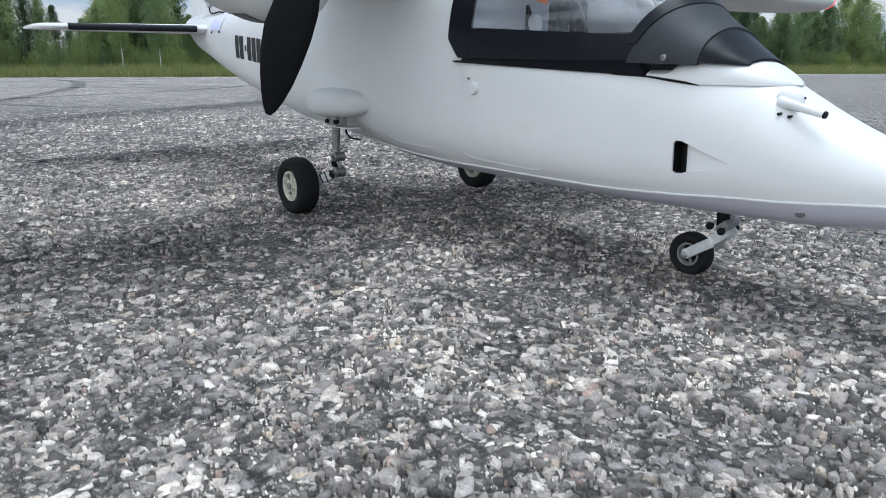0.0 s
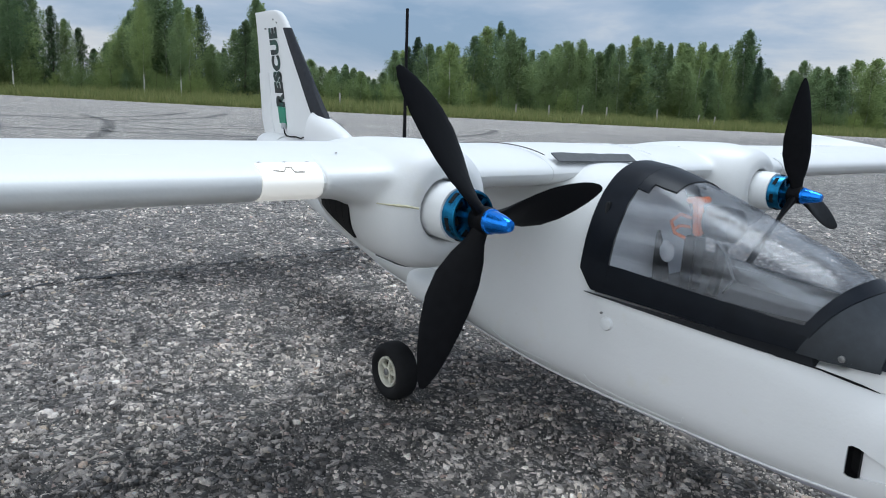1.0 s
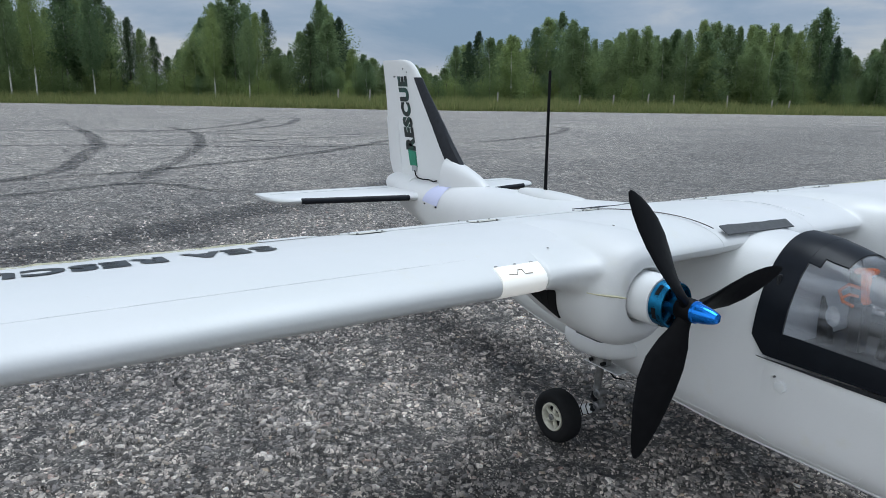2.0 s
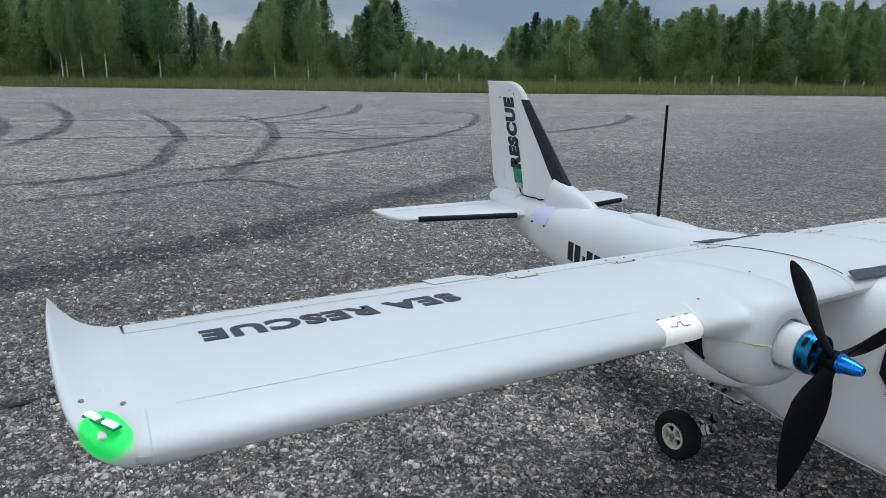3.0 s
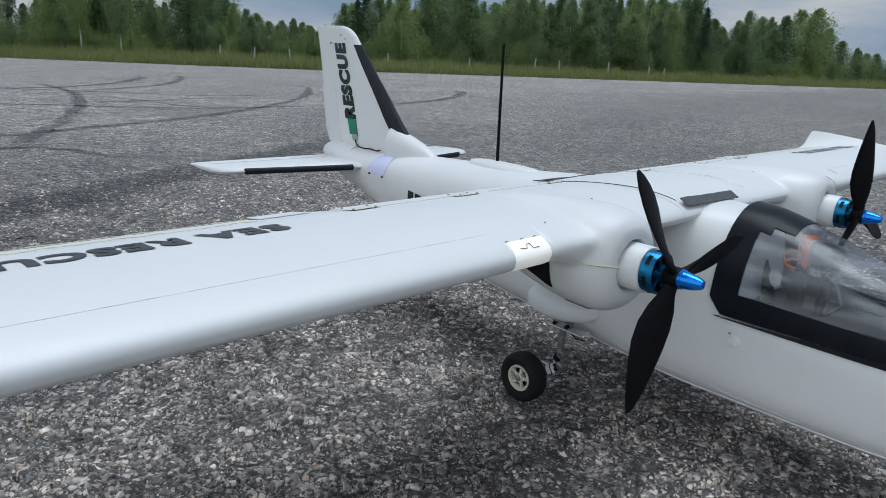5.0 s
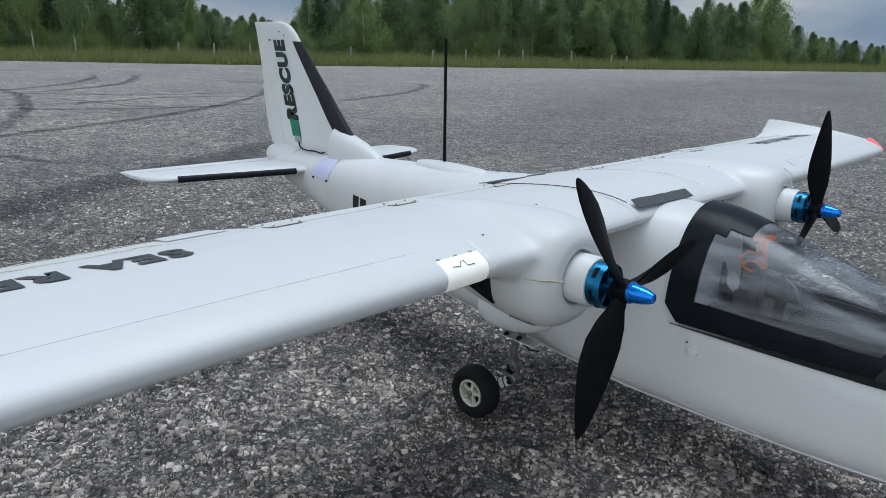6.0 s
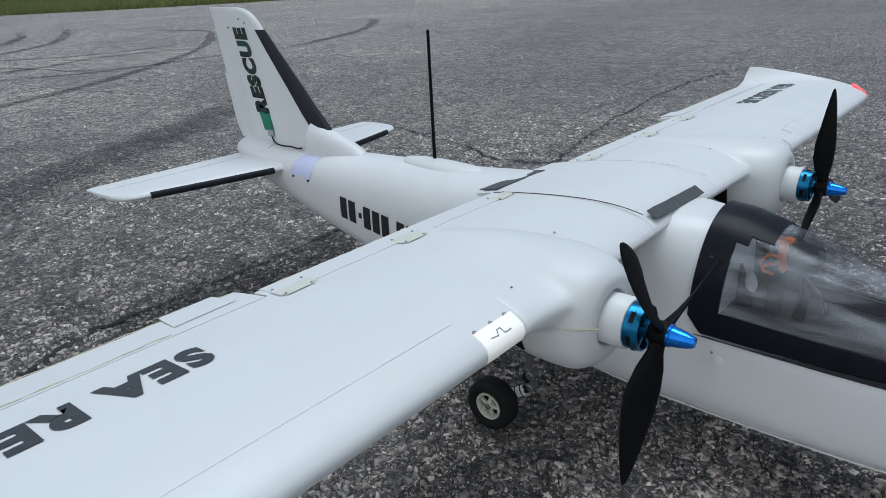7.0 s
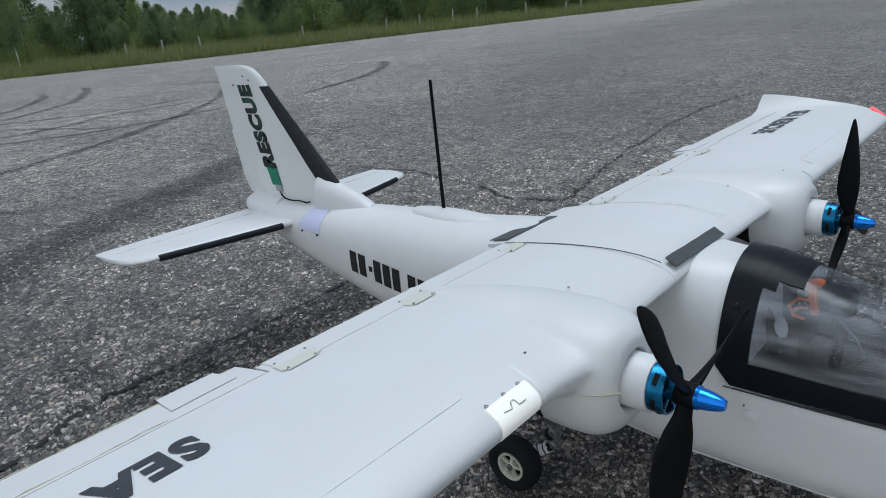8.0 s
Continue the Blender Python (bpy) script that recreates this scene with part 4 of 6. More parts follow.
# centre section over the fuselage
rings = [section(abs(y), 1 if y >= 0 else -1, 0.985) for y in (-0.0875, -0.06, -0.03, 0.0, 0.03, 0.06, 0.0875)]
for row, y in zip(rings, (-0.0875, -0.06, -0.03, 0.0, 0.03, 0.06, 0.0875)):
    for v in row:
        v.y = y
        v.z += 0.0015 * (1 - (y / 0.09) ** 2)
centre = part("wing_centre", loft(rings), FOAM, plane, "white foam centre section over the fuselage")
for side in (-1, 1):
    line = []
    for k in range(25):
        x = -0.520 - 0.20 * k / 24
        line.append((x, side * (0.0878 + 0.004 * math.sin(k * 0.13)), wing_top(x) + 0.0008))
    part("panel_joint", tube(line, 0.0006 if side < 0 else 0.0005, 5), SEAM if side < 0 else SEAM_SOFT, centre, "thin open joint between the panels")
for x0, x1, yy in ((-0.5205, -0.5085, 0.064), (-0.752, -0.724, 0.050)):
    rows = []
    for k in range(9):
        y = -0.078 + (yy + 0.056) * k / 8
        row = []
        for i in range(7):
            x = x0 + (x1 - x0) * i / 6 + 0.004 * (k / 8)
            z = wing_top(x) + 0.0030 + 0.0010 * noise.noise((x * 90, y * 60, 1.5))
            if x > LE - 0.028:
                z = max(z - (x - LE + 0.028) * 0.25, 0.303)
            row.append((x, y, z))
        row += [(x, y, z - 0.0012) for x, y, z in row[::-1]]
        rows.append(row)
    part("cloth_tape", loft(rows), TAPE_GREY, centre, "strip of wrinkled dark grey tape")


# ---- nacelles, motors and propellers ----
NAC = [(-0.4665, 0.031, 0.2385, 0.3005, 2.0), (-0.468, 0.037, 0.231, 0.308, 2.1), (-0.475, 0.045, 0.2225, 0.3145, 2.2), (-0.491, 0.053, 0.2155, 0.3185, 2.3), (-0.525, 0.058, 0.2175, 0.3195, 2.3), (-0.555, 0.058, 0.2225, 0.3185, 2.2),
       (-0.59, 0.054, 0.2315, 0.3165, 2.2), (-0.625, 0.043, 0.2455, 0.313, 2.2), (-0.665, 0.031, 0.262, 0.306, 2.1), (-0.705, 0.018, 0.278, 0.299, 2.1), (-0.73, 0.006, 0.288, 0.294, 2.0)]
HUB_Z = 0.269


def nac_point(x, a, grow=0.0):
    w, lo, hi, n = curve_at(NAC[::-1], x)
    mid, half = (lo + hi) / 2, (hi - lo) / 2
    return Vector((x, (w + grow) * power(math.cos(a), 2 / n), mid + (half + grow) * power(math.sin(a), 2 / n)))


def blended(pieces, voxel, rounds):
    """One skin over several overlapping bodies, with soft hollows where they meet."""
    bm = bmesh.new()
    for piece in pieces:
        bmesh.ops.recalc_face_normals(piece, faces=piece.faces)
        tmp = bpy.data.meshes.new("tmp")
        piece.to_mesh(tmp)
        piece.free()
        bm.from_mesh(tmp)
        bpy.data.meshes.remove(tmp)
    raw = bpy.data.meshes.new("raw")
    bm.to_mesh(raw)
    bm.free()
    ob = new("raw", raw)
    wrap = ob.modifiers.new("wrap", "REMESH")
    wrap.mode, wrap.voxel_size = "VOXEL", voxel
    ease = ob.modifiers.new("ease", "SMOOTH")
    ease.factor, ease.iterations = 0.5, rounds
    me = bpy.data.meshes.new_from_object(ob.evaluated_get(bpy.context.evaluated_depsgraph_get()))
    bpy.data.objects.remove(ob)
    me.shade_smooth()
    return me


def blade_mesh(reach):
    """One propeller blade along +z, turning about x."""
    rings = []
    rows = [(0.008, 0.013, 0.010, 52), (0.018, 0.016, 0.008, 46), (0.032, 0.027, 0.0055, 38), (0.05, 0.036, 0.0042, 31), (0.07, 0.038, 0.0034, 25), (0.09, 0.034, 0.0028, 20), (0.108, 0.027, 0.0024, 17), (0.122, 0.019, 0.0019, 15), (0.132, 0.011, 0.0015, 14), (reach, 0.004, 0.001, 13)]
    for z, wide, thick, twist in rows:
        c, s = math.cos(radians(twist)), math.sin(radians(twist))
        row = []
        for k in range(14):
            a = math.tau * k / 14
            v, h = wide / 2 * math.cos(a) + 0.10 * wide * math.sin(math.pi * min(1, z / 0.137)), thick / 2 * math.sin(a)
            row.append(Vector((h * c - v * s * 1.0, v * c + h * s, z)))
        rings.append(row)
    return finish(loft(rings))


BLADE_MESH = blade_mesh(0.137)


def build_engine(side, turn):
    y = side * 0.248
    rings = []
    xs = []
    for a, b in zip(NAC, NAC[1:]):
        k = max(1, round((a[0] - b[0]) / 0.008))
        xs += [a[0] + (b[0] - a[0]) * i / k for i in range(k)]
    ang = even_angles(44)
    lip = [[Vector((-0.484, 0, HUB_Z)) + Vector((0, 0.0250 * math.cos(a), 0.0250 * math.sin(a))) for a in ang],
           [Vector((-0.4663, 0, HUB_Z)) + Vector((0, 0.0268 * math.cos(a), 0.0268 * math.sin(a))) for a in ang]]
    rings = lip + [[nac_point(x, a) for a in ang] for x in xs + [-0.73]]
    for row in rings[2:]:
        for v in row:
            # the shoulder on the fuselage side is fuller and sits higher
            w, lo, hi, n = curve_at(NAC[::-1], v.x)
            up = max(0.0, (v.z - (lo + hi) / 2) / ((hi - lo) / 2))
            swell = min(1.0, max(0.0, (-0.468 - v.x) / 0.05))
            v.z += 0.0035 * up * swell
            if v.y * side < 0:
                v.y *= 1 + 0.24 * up * swell
    for row in rings:
        for v in row:
            v.y += y
    rows = []
    for k in range(13):
        u = k / 12
        yy = side * (0.248 + 0.040 + 0.058 * u)
        ease = (1 - u) ** 2.2
        row = []
        for s in (0.30, 0.20, 0.12, 0.07, 0.035, 0.012, 0.0):
            row.append(Vector((LE - 0.259 * s + 0.001 + 0.012 * ease * (1 - s / 0.3), yy, WZ + foil(s, True) + (0.0010 + 0.003 * ease) * (1 - s / 0.3) ** 1.2 - 0.0014 * (s / 0.3))))
        for s in (0.004, 0.03, 0.08, 0.16, 0.24):
            row.append(Vector((LE - 0.259 * s + 0.0005 + 0.006 * ease, yy, WZ + foil(s, False) - 0.001 - 0.016 * ease * (1 - (s / 0.3) ** 2))))
        rows.append(row)
    root = [section(yy, side, 0.80) for yy in (0.165, 0.20, 0.25, 0.30, 0.336, 0.346)]
    for row in root:
        for v in row:
            v.z -= 0.0013 * min(1.0, max(0.0, (LE - v.x) / 0.05))
    nac = part("nacelle", blended([loft(rings), loft(rows), loft(root)], 0.0030, 8), FOAM, plane, "bulging white foam engine nacelle under the wing")
    # seam along the nacelle's flank
    part("glue_line", tube([nac_point(x, math.pi - 0.10 if side < 0 else 0.10, 0.0010) + Vector((0, y, 0)) for x in [-0.464 - 0.005 * k for k in range(17)]], [0.0008 + 0.0003 * math.sin(k) for k in range(17)], 5), GLUE, nac, "yellowed glue line")
    # slatted vents on both flanks, below the wing
    for k, face in [(k, f) for f in (side, -side) for k in range(5)]:
        x = -0.527 - 0.0105 * k
        pts = []
        for d, low in ((0.0, -0.54 + 0.06 * k), (-0.0098, -0.54 + 0.06 * (k + 0.93))):
            for s in (0.0, 0.33, 0.67, 1.0):
                a = low + (0.30 + 0.02 * k - low) * s
                pts.append(nac_point(x + d, (math.pi - a) if face < 0 else a, 0.0018) + Vector((0, y, 0)))
        bm = bmesh.new()
        vs = [bm.verts.new(p) for p in pts]
        for i in range(3):
            bm.faces.new((vs[i], vs[i + 1], vs[i + 5], vs[i + 4]))
        g = bmesh.ops.extrude_face_region(bm, geom=list(bm.faces))
        bmesh.ops.translate(bm, vec=(0, -face * 0.003, 0), verts=[e for e in g["geom"] if isinstance(e, bmesh.types.BMVert)])
        part("vent_slat", bm, DARK, nac)
    # cooling slot under the nose
    rows = []
    for k in range(8):
        a = radians(238 + 44 * k / 7) if side < 0 else radians(302 - 44 * k / 7)
        rows.append([nac_point(x, a, 0.0010) + Vector((0, y, 0)) for x in (-0.499, -0.522)] + [nac_point(x, a, -0.002) + Vector((0, y, 0)) for x in (-0.522, -0.499)])
    part("cooling_slot", loft(rows), GREY_PART, nac)
    # motor
    motor = part("motor_mount", turned([(-0.500, 0.0235), (-0.4500, 0.0235), (-0.4488, 0.0227), (-0.4486, 0.017)], "x", (0, y, HUB_Z), 36), MOUNT, plane, "white plastic tube that carries the motor")
    part("motor_can", turned([(-0.456, 0.0210), (-0.436, 0.0210), (-0.435, 0.0204), (-0.435, 0.0188), (-0.447, 0.0182), (-0.447, 0.004)], "x", (0, y, HUB_Z), 36), BLUE_DARK, motor, "shiny blue anodised motor")
    for k in range(6):
        a = math.tau * k / 6 + 0.3
        part("can_window", box((0.0065, 0.0125, 0.003), (0, 0, 0.0198), 0.0012), DARK, motor).matrix_local = Matrix.Translation((-0.4425, y, HUB_Z)) @ Matrix.Rotation(a + 0.5, 4, "X")
        part("motor_arm", box((0.005, 0.0045, 0.014), (0, 0, 0.0135), 0.0008), BLUE_DARK, motor).matrix_local = Matrix.Translation((-0.4385, y, HUB_Z)) @ Matrix.Rotation(a, 4, "X")
        part("coil", box((0.012, 0.007, 0.006), (0, 0, 0.0140), 0.001), DARK, motor).matrix_local = Matrix.Translation((-0.446, y, HUB_Z)) @ Matrix.Rotation(a + math.pi / 6, 4, "X")
    part("motor_hub", turned([(-0.452, 0.0085), (-0.432, 0.0085), (-0.431, 0.0075), (-0.424, 0.0075)], "x", (0, y, HUB_Z), 20), BLUE_DARK, motor)
    # propeller
    prop = part("propeller_hub", turned([(-0.431, 0.0095), (-0.4295, 0.0105), (-0.4165, 0.0105), (-0.415, 0.0098)], "x", (0, y, HUB_Z), 24), BLADE, plane, "black three-bladed propeller at rest")
    for k in range(3):
        b = part("blade", BLADE_MESH, BLADE, prop)
        b.matrix_local = Matrix.Translation((-0.423, y, HUB_Z)) @ Matrix.Rotation(radians(turn + 120 * k), 4, "X") @ (Matrix.Identity(4) if side < 0 else Matrix.Diagonal((1, -1, 1, 1)))
    part("spinner", turned([(-0.4155, 0.0098), (-0.413, 0.0098), (-0.4122, 0.0088), (-0.406, 0.0080), (-0.400, 0.0068), (-0.3955, 0.0054), (-0.3930, 0.0042), (-0.3924, 0.0005)], "x", (0, y, HUB_Z), 28), BLUE, prop, "pointed shiny blue spinner")
    part("spinner_hole", turned([(0, 0.0014), (0.0100, 0.0014)], "y", (-0.3990, y - 0.0056, HUB_Z), 8), DARK, prop)
    return nac


build_engine(-1, 158)
build_engine(1, 10)

# ---- tail ----
TZ = 0.242


def build_tailplane(side):
    rows = []
    for y, le, te, thick in ((0.02, -1.222, -1.400, 0.0085), (0.06, -1.232, -1.402, 0.008), (0.16, -1.254, -1.405, 0.007), (0.262, -1.278, -1.408, 0.006), (0.290, -1.284, -1.409, 0.0055), (0.306, -1.296, -1.409, 0.005), (0.315, -1.318, -1.408, 0.004), (0.319, -1.350, -1.404, 0.0025)):
        row = []
        ss = [(k / 10) ** 1.6 for k in range(11)]
        shape = lambda s: thick * min(1, (s / 0.06) ** 0.5) * (1 - 0.82 * max(0, s - 0.25) / 0.75)
        for s in ss:
            row.append((le + (te - le) * s, side * y, TZ + shape(s)))
        for s in ss[::-1]:
            row.append((le + (te - le) * s, side * y, TZ - shape(s) - 0.0004))
        rows.append(row)
    tail = part("tailplane", loft(rows), FOAM, plane, "white foam tailplane half with a black leading edge")
    rows = []
    for y, le in ((0.062, -1.2325), (0.16, -1.254), (0.268, -1.2795)):
        row = []
        for dx, dz in ((-0.0004, 0.0058), (0.0010, 0.0048), (0.0030, 0.0028), (0.0036, 0.0), (0.0030, -0.0028), (0.0010, -0.0048), (-0.0004, -0.0058), (-0.008, 0.0)):
            row.append((le + dx, side * y, TZ + dz))
        rows.append(row)
    part("edge_strip", loft(rows), BLACK_TAPE, tail, "black tape over the leading edge")
    part("hinge_line", tube([(-1.352, side * 0.045, TZ + 0.0052), (-1.366, side * 0.300, TZ + 0.0036)], 0.0008, 5), SEAM_SOFT, tail)
    return tail


for side in (-1, 1):
    build_tailplane(side)

# fin: rows of (height, leading edge, trailing edge, half thickness)
FIN = [(0.262, -1.085, -1.400, 0.0090), (0.300, -1.124, -1.419, 0.0085), (0.323, -1.149, -1.423, 0.0083), (0.36, -1.186, -1.429, 0.0078), (0.385, -1.209, -1.434, 0.0075), (0.42, -1.244, -1.440, 0.0070), (0.470, -1.292, -1.450, 0.0062), (0.490, -1.310, -1.455, 0.0058), (0.502, -1.326, -1.458, 0.0054), (0.509, -1.342, -1.461, 0.0048), (0.513, -1.364, -1.463, 0.0030)]


def fin_row(z, n=14):
    le, te, t = curve_at(FIN, z)
    ss = [(k / n) ** 1.5 for k in range(n + 1)]
    shape = lambda s: t * min(1, (s / 0.07) ** 0.5) * (1 - 0.8 * max(0, s - 0.3) / 0.7)
    return [(le + (te - le) * s, shape(s), z) for s in ss] + [(le + (te - le) * s, -shape(s) - 0.0003, z) for s in ss[::-1]]


fin = part("fin", loft([fin_row(z) for z in (0.262, 0.29, 0.32, 0.36, 0.40, 0.44, 0.47, 0.482, 0.490, 0.497, 0.502, 0.506, 0.510, 0.513)]), FOAM, plane, "tall swept white foam fin")
rows = []
for z in (0.312, 0.34, 0.38, 0.42, 0.45, 0.476):
    le, te, t = curve_at(FIN, z)
    w = 0.017 + 0.026 * (0.476 - z) / 0.164
    rows.append([(le + 0.0022, 0.0, z), (le - 0.001, t * 0.5 + 0.001, z), (le - w * 0.4, t + 0.0012, z), (le - w, t + 0.0012, z), (le - w, -t - 0.0012, z), (le - w * 0.4, -t - 0.0012, z), (le - 0.001, -t * 0.5 - 0.001, z)])
part("edge_strip", loft(rows), BLACK_TAPE, fin, "black tape over the leading edge")
# rudder: lower part stands out behind the fin
rows = []
for z in (0.272, 0.30, 0.33, 0.36, 0.392):
    le, te, t = curve_at(FIN, z)
    rows.append([(te + 0.05, 0.0050, z), (te - 0.007, 0.0012, z), (te - 0.007, -0.0012, z), (te + 0.05, -0.0050, z)])
part("rudder", loft(rows), FOAM, fin, "white rudder with a stepped rear edge")


def fin_face(u, v):
    z = 0.327 + 0.152 * u
    x = -1.334 - 0.288 * (z - 0.327) + 0.044 * (0.5 - v) + 0.011
    le, te, t = curve_at(FIN, z)
    s = (x - le) / (te - le)
    return Vector((x, -(t * (1 - 0.8 * max(0, s - 0.3) / 0.7) + 0.0010), z))


lettering("lettering", "RESCUE", fin_face, INK_GREEN, fin, "dark green capital lettering that runs up the fin", 0.076)
lettering("lettering", "RESCUE", lambda u, v: Vector((fin_face(1 - u, 1 - v).x, -fin_face(1 - u, 1 - v).y, fin_face(1 - u, 1 - v).z)), INK_GREEN, fin, "dark green capital lettering that runs down the fin", 0.076)
bm = bmesh.new()
vs = [bm.verts.new((x, -0.0092, z)) for x, z in ((-1.322, 0.296), (-1.296, 0.294), (-1.303, 0.326), (-1.332, 0.328))]
bm.faces.new(vs)
g = bmesh.ops.extrude_face_region(bm, geom=list(bm.faces))
bmesh.ops.translate(bm, vec=(0, 0.004, 0), verts=[e for e in g["geom"] if isinstance(e, bmesh.types.BMVert)])
part("light_strip", bm, GREEN, fin, "green film strip below the letters")
part("strip_end", box((0.018, 0.003, 0.012), (-1.304, -0.0090, 0.291), 0.001), SILVER, fin)
part("cable", tube([(-1.302, -0.0095, 0.288), (-1.296, -0.0105, 0.278), (-1.284, -0.012, 0.2735), (-1.262, -0.014, 0.273), (-1.24, -0.013, 0.2745), (-1.222, -0.012, 0.2725), (-1.208, -0.014, 0.276)], 0.0014, 6), DARK, fin, "thin black cable at the foot of the fin")
for x, z in ((-1.40, 0.478), (-1.345, 0.487), (-1.362, 0.494)):
    part("screw", turned([(-0.0075, 0.0016), (0.0, 0.0016)], "y", (x, 0, z), 8), STEEL, fin)
# foam fairings round the fin's foot
rows = []
for k in range(15):
    u = k / 14
    x = -1.180 + 0.122 * u
    h = 0.052 * (1 - u) ** 0.78 + 0.001
    w = 0.025 * (1 - 0.55 * u ** 1.5) + 0.001
    base = fus_at(x)[2] - 0.010
    rows.append([(x, w * power(math.cos(a), 0.8), base + (0.010 + h) * power(max(0, math.sin(a)), 0.8)) for a in (math.pi * i / 14 for i in range(15))])
part("fin_fairing", loft(rows, closed=False), FOAM, fin, "white foam fairing before the fin")
rows = []
for k in range(15):
    u = k / 14
    x = -1.418 + 0.12 * u
    r = math.sqrt(max(0.0, 1 - (1 - min(1, u / 0.35)) ** 2))
    rows.append([(x, (0.004 + 0.026 * r) * math.cos(a), 0.252 + (0.003 + 0.020 * r) * math.sin(a)) for a in (math.tau * i / 20 for i in range(20))])
part("tail_block", loft(rows), FOAM, plane, "rounded white tail block under the fin")

# ---- canopy and cockpit ----
CAN = [(-0.464, 0.0838, 0.1245), (-0.44, 0.0825, 0.122), (-0.42, 0.0815, 0.1175), (-0.386, 0.079, 0.107), (-0.355, 0.0765, 0.0965), (-0.324, 0.074, 0.0850), (-0.296, 0.071, 0.0760), (-0.271, 0.0675, 0.0680), (-0.245, 0.063, 0.0560), (-0.228, 0.0585, 0.0420), (-0.218, 0.055, 0.0335), (-0.205, 0.050, 0.0248), (-0.192, 0.042, 0.0140), (-0.182, 0.034, 0.0065), (-0.174, 0.026, 0.0010)]
CAN_BASE = 0.183


def slant(x, a):
    """The window's front edge, the strap and the shield lean forward towards the top."""
    t = min(1.0, max(0.0, (x + 0.330) / 0.085))
    u = min(1.0, max(0.0, (x + 0.237) / 0.032))
    return x + 0.028 * (math.sin(a) - 0.72) * t * t * (3 - 2 * t) * (1 - u)


def can_point(x, a, grow=0.0):
    x = slant(x, a)
    w, h = curve_at(CAN, x)
    n = 2.25 - 0.35 * min(1.0, max(0.0, (x + 0.300) / 0.10))
    return Vector((x, (w + grow) * power(math.cos(a), 2 / n), CAN_BASE - 0.011 * max(0.0, x + 0.463) * max(0.0, 1 - math.sin(a)) + (h + grow) * power(math.sin(a), 2 / n)))


def shell(xs, angles, grow, thick):
    """A curved sheet of the canopy with thickness. angles: function of x to (from, to)."""
    bm = bmesh.new()
    outs, ins = [], []
    for x in xs:
        a0, a1 = angles(x)
        ring = [a0 + (a1 - a0) * k / 36 for k in range(37)]
        outs.append([bm.verts.new(can_point(x, a, grow)) for a in ring])
        ins.append([bm.verts.new(can_point(x, a, grow - thick)) for a in ring])
    for rows, flip in ((outs, 1), (ins, -1)):
        for a, b in zip(rows, rows[1:]):
            for i in range(36):
                bm.faces.new((a[i], a[i + 1], b[i + 1], b[i])[::flip])
    for a, b in ((outs[0], ins[0]), (outs[-1], ins[-1])):
        for i in range(36):
            bm.faces.new((a[i], a[i + 1], b[i + 1], b[i]))
    for i in (0, 36):
        for r in range(len(xs) - 1):
            bm.faces.new((outs[r][i], outs[r + 1][i], ins[r + 1][i], ins[r][i]))
    return bm


def steps(a, b, n):
    return [a + (b - a) * k / n for k in range(n + 1)]


LOW = 0.02
canopy = thing("canopy", "", "")
canopy.parent = plane
tagged(canopy, "cockpit canopy of clear film in a black frame")


def rear_low(x):
    """The band's lower rear corners are cut off."""
    w, h = curve_at(CAN, x)
    a = max(LOW, math.asin((max(0.0, 0.022 * (1 - (x + 0.463) / 0.018)) / h) ** (2.25 / 2)))
    return a, math.pi - a


part("rear_band", shell(steps(-0.463, -0.432, 8), rear_low, 0.0012, 0.003), CANOPY_BLACK, canopy, "black band behind the window")
part("rear_tongue", shell(steps(-0.4319, -0.398, 5), lambda x: (1.12 + 2.0 * max(0, x + 0.41), math.pi - 1.12 - 2.0 * max(0, x + 0.41)), 0.0010, 0.002), CANOPY_BLACK, canopy)

for lo, hi in ((0.98, 1.12), (math.pi - 1.12, math.pi - 0.98)):
    part("rear_step", shell(steps(-0.4319, -0.420, 3), lambda x: (lo, hi), 0.0010, 0.002), CANOPY_BLACK, canopy)


def sill(x):
    """Angle at which the dark lower band ends."""
    w, h = curve_at(CAN, x)
    z = 0.0310 - 0.0095 * max(0.0, x + 0.417) / 0.17
    return math.asin(min(1.0, (z / h)) ** (2.25 / 2))


for side in (0, 1):
    rng = (lambda x: (LOW, sill(x))) if side else (lambda x: (math.pi - sill(x), math.pi - LOW))
    part("lower_band", shell(steps(-0.4319, -0.2385, 22), rng, 0.0010, 0.0025), CANOPY_BLACK, canopy, "black band below the window")
window = part("window", shell(steps(-0.4325, -0.2380, 26), lambda x: (sill(x) - 0.01, math.pi - sill(x) + 0.01), 0.0, 0.0007), film, canopy, "clear plastic window with painted sky streaks")
window.visible_shadow = False
part("front_strap", shell(steps(-0.2384, -0.2045, 8), lambda x: (LOW, math.pi - LOW), 0.0022, 0.003), STRAP_GREY, canopy, "dark grey strap round the windscreen")
part("front_trim", shell(steps(-0.2460, -0.2372, 3), lambda x: (sill(-0.25) - 0.1, math.pi - sill(-0.25) + 0.1), 0.0032, 0.003), CANOPY_BLACK, canopy)
part("nose_shield", shell(steps(-0.2044, -0.1760, 9), lambda x: (0.12, math.pi - 0.12), 0.0004, 0.002), CANOPY_BLACK, canopy, "black shield before the windscreen")
for side in (-1, 1):
    p = can_point(-0.2200, radians(173 if side < 0 else 7), 0.002)
    part("stud", turned([(-0.001 * side, 0.0026), (0.0012 * side, 0.0026), (0.0014 * side, 0.0014), (0.0005 * side, 0.0010)], "y", p, 14), STEEL, canopy, "small steel stud")
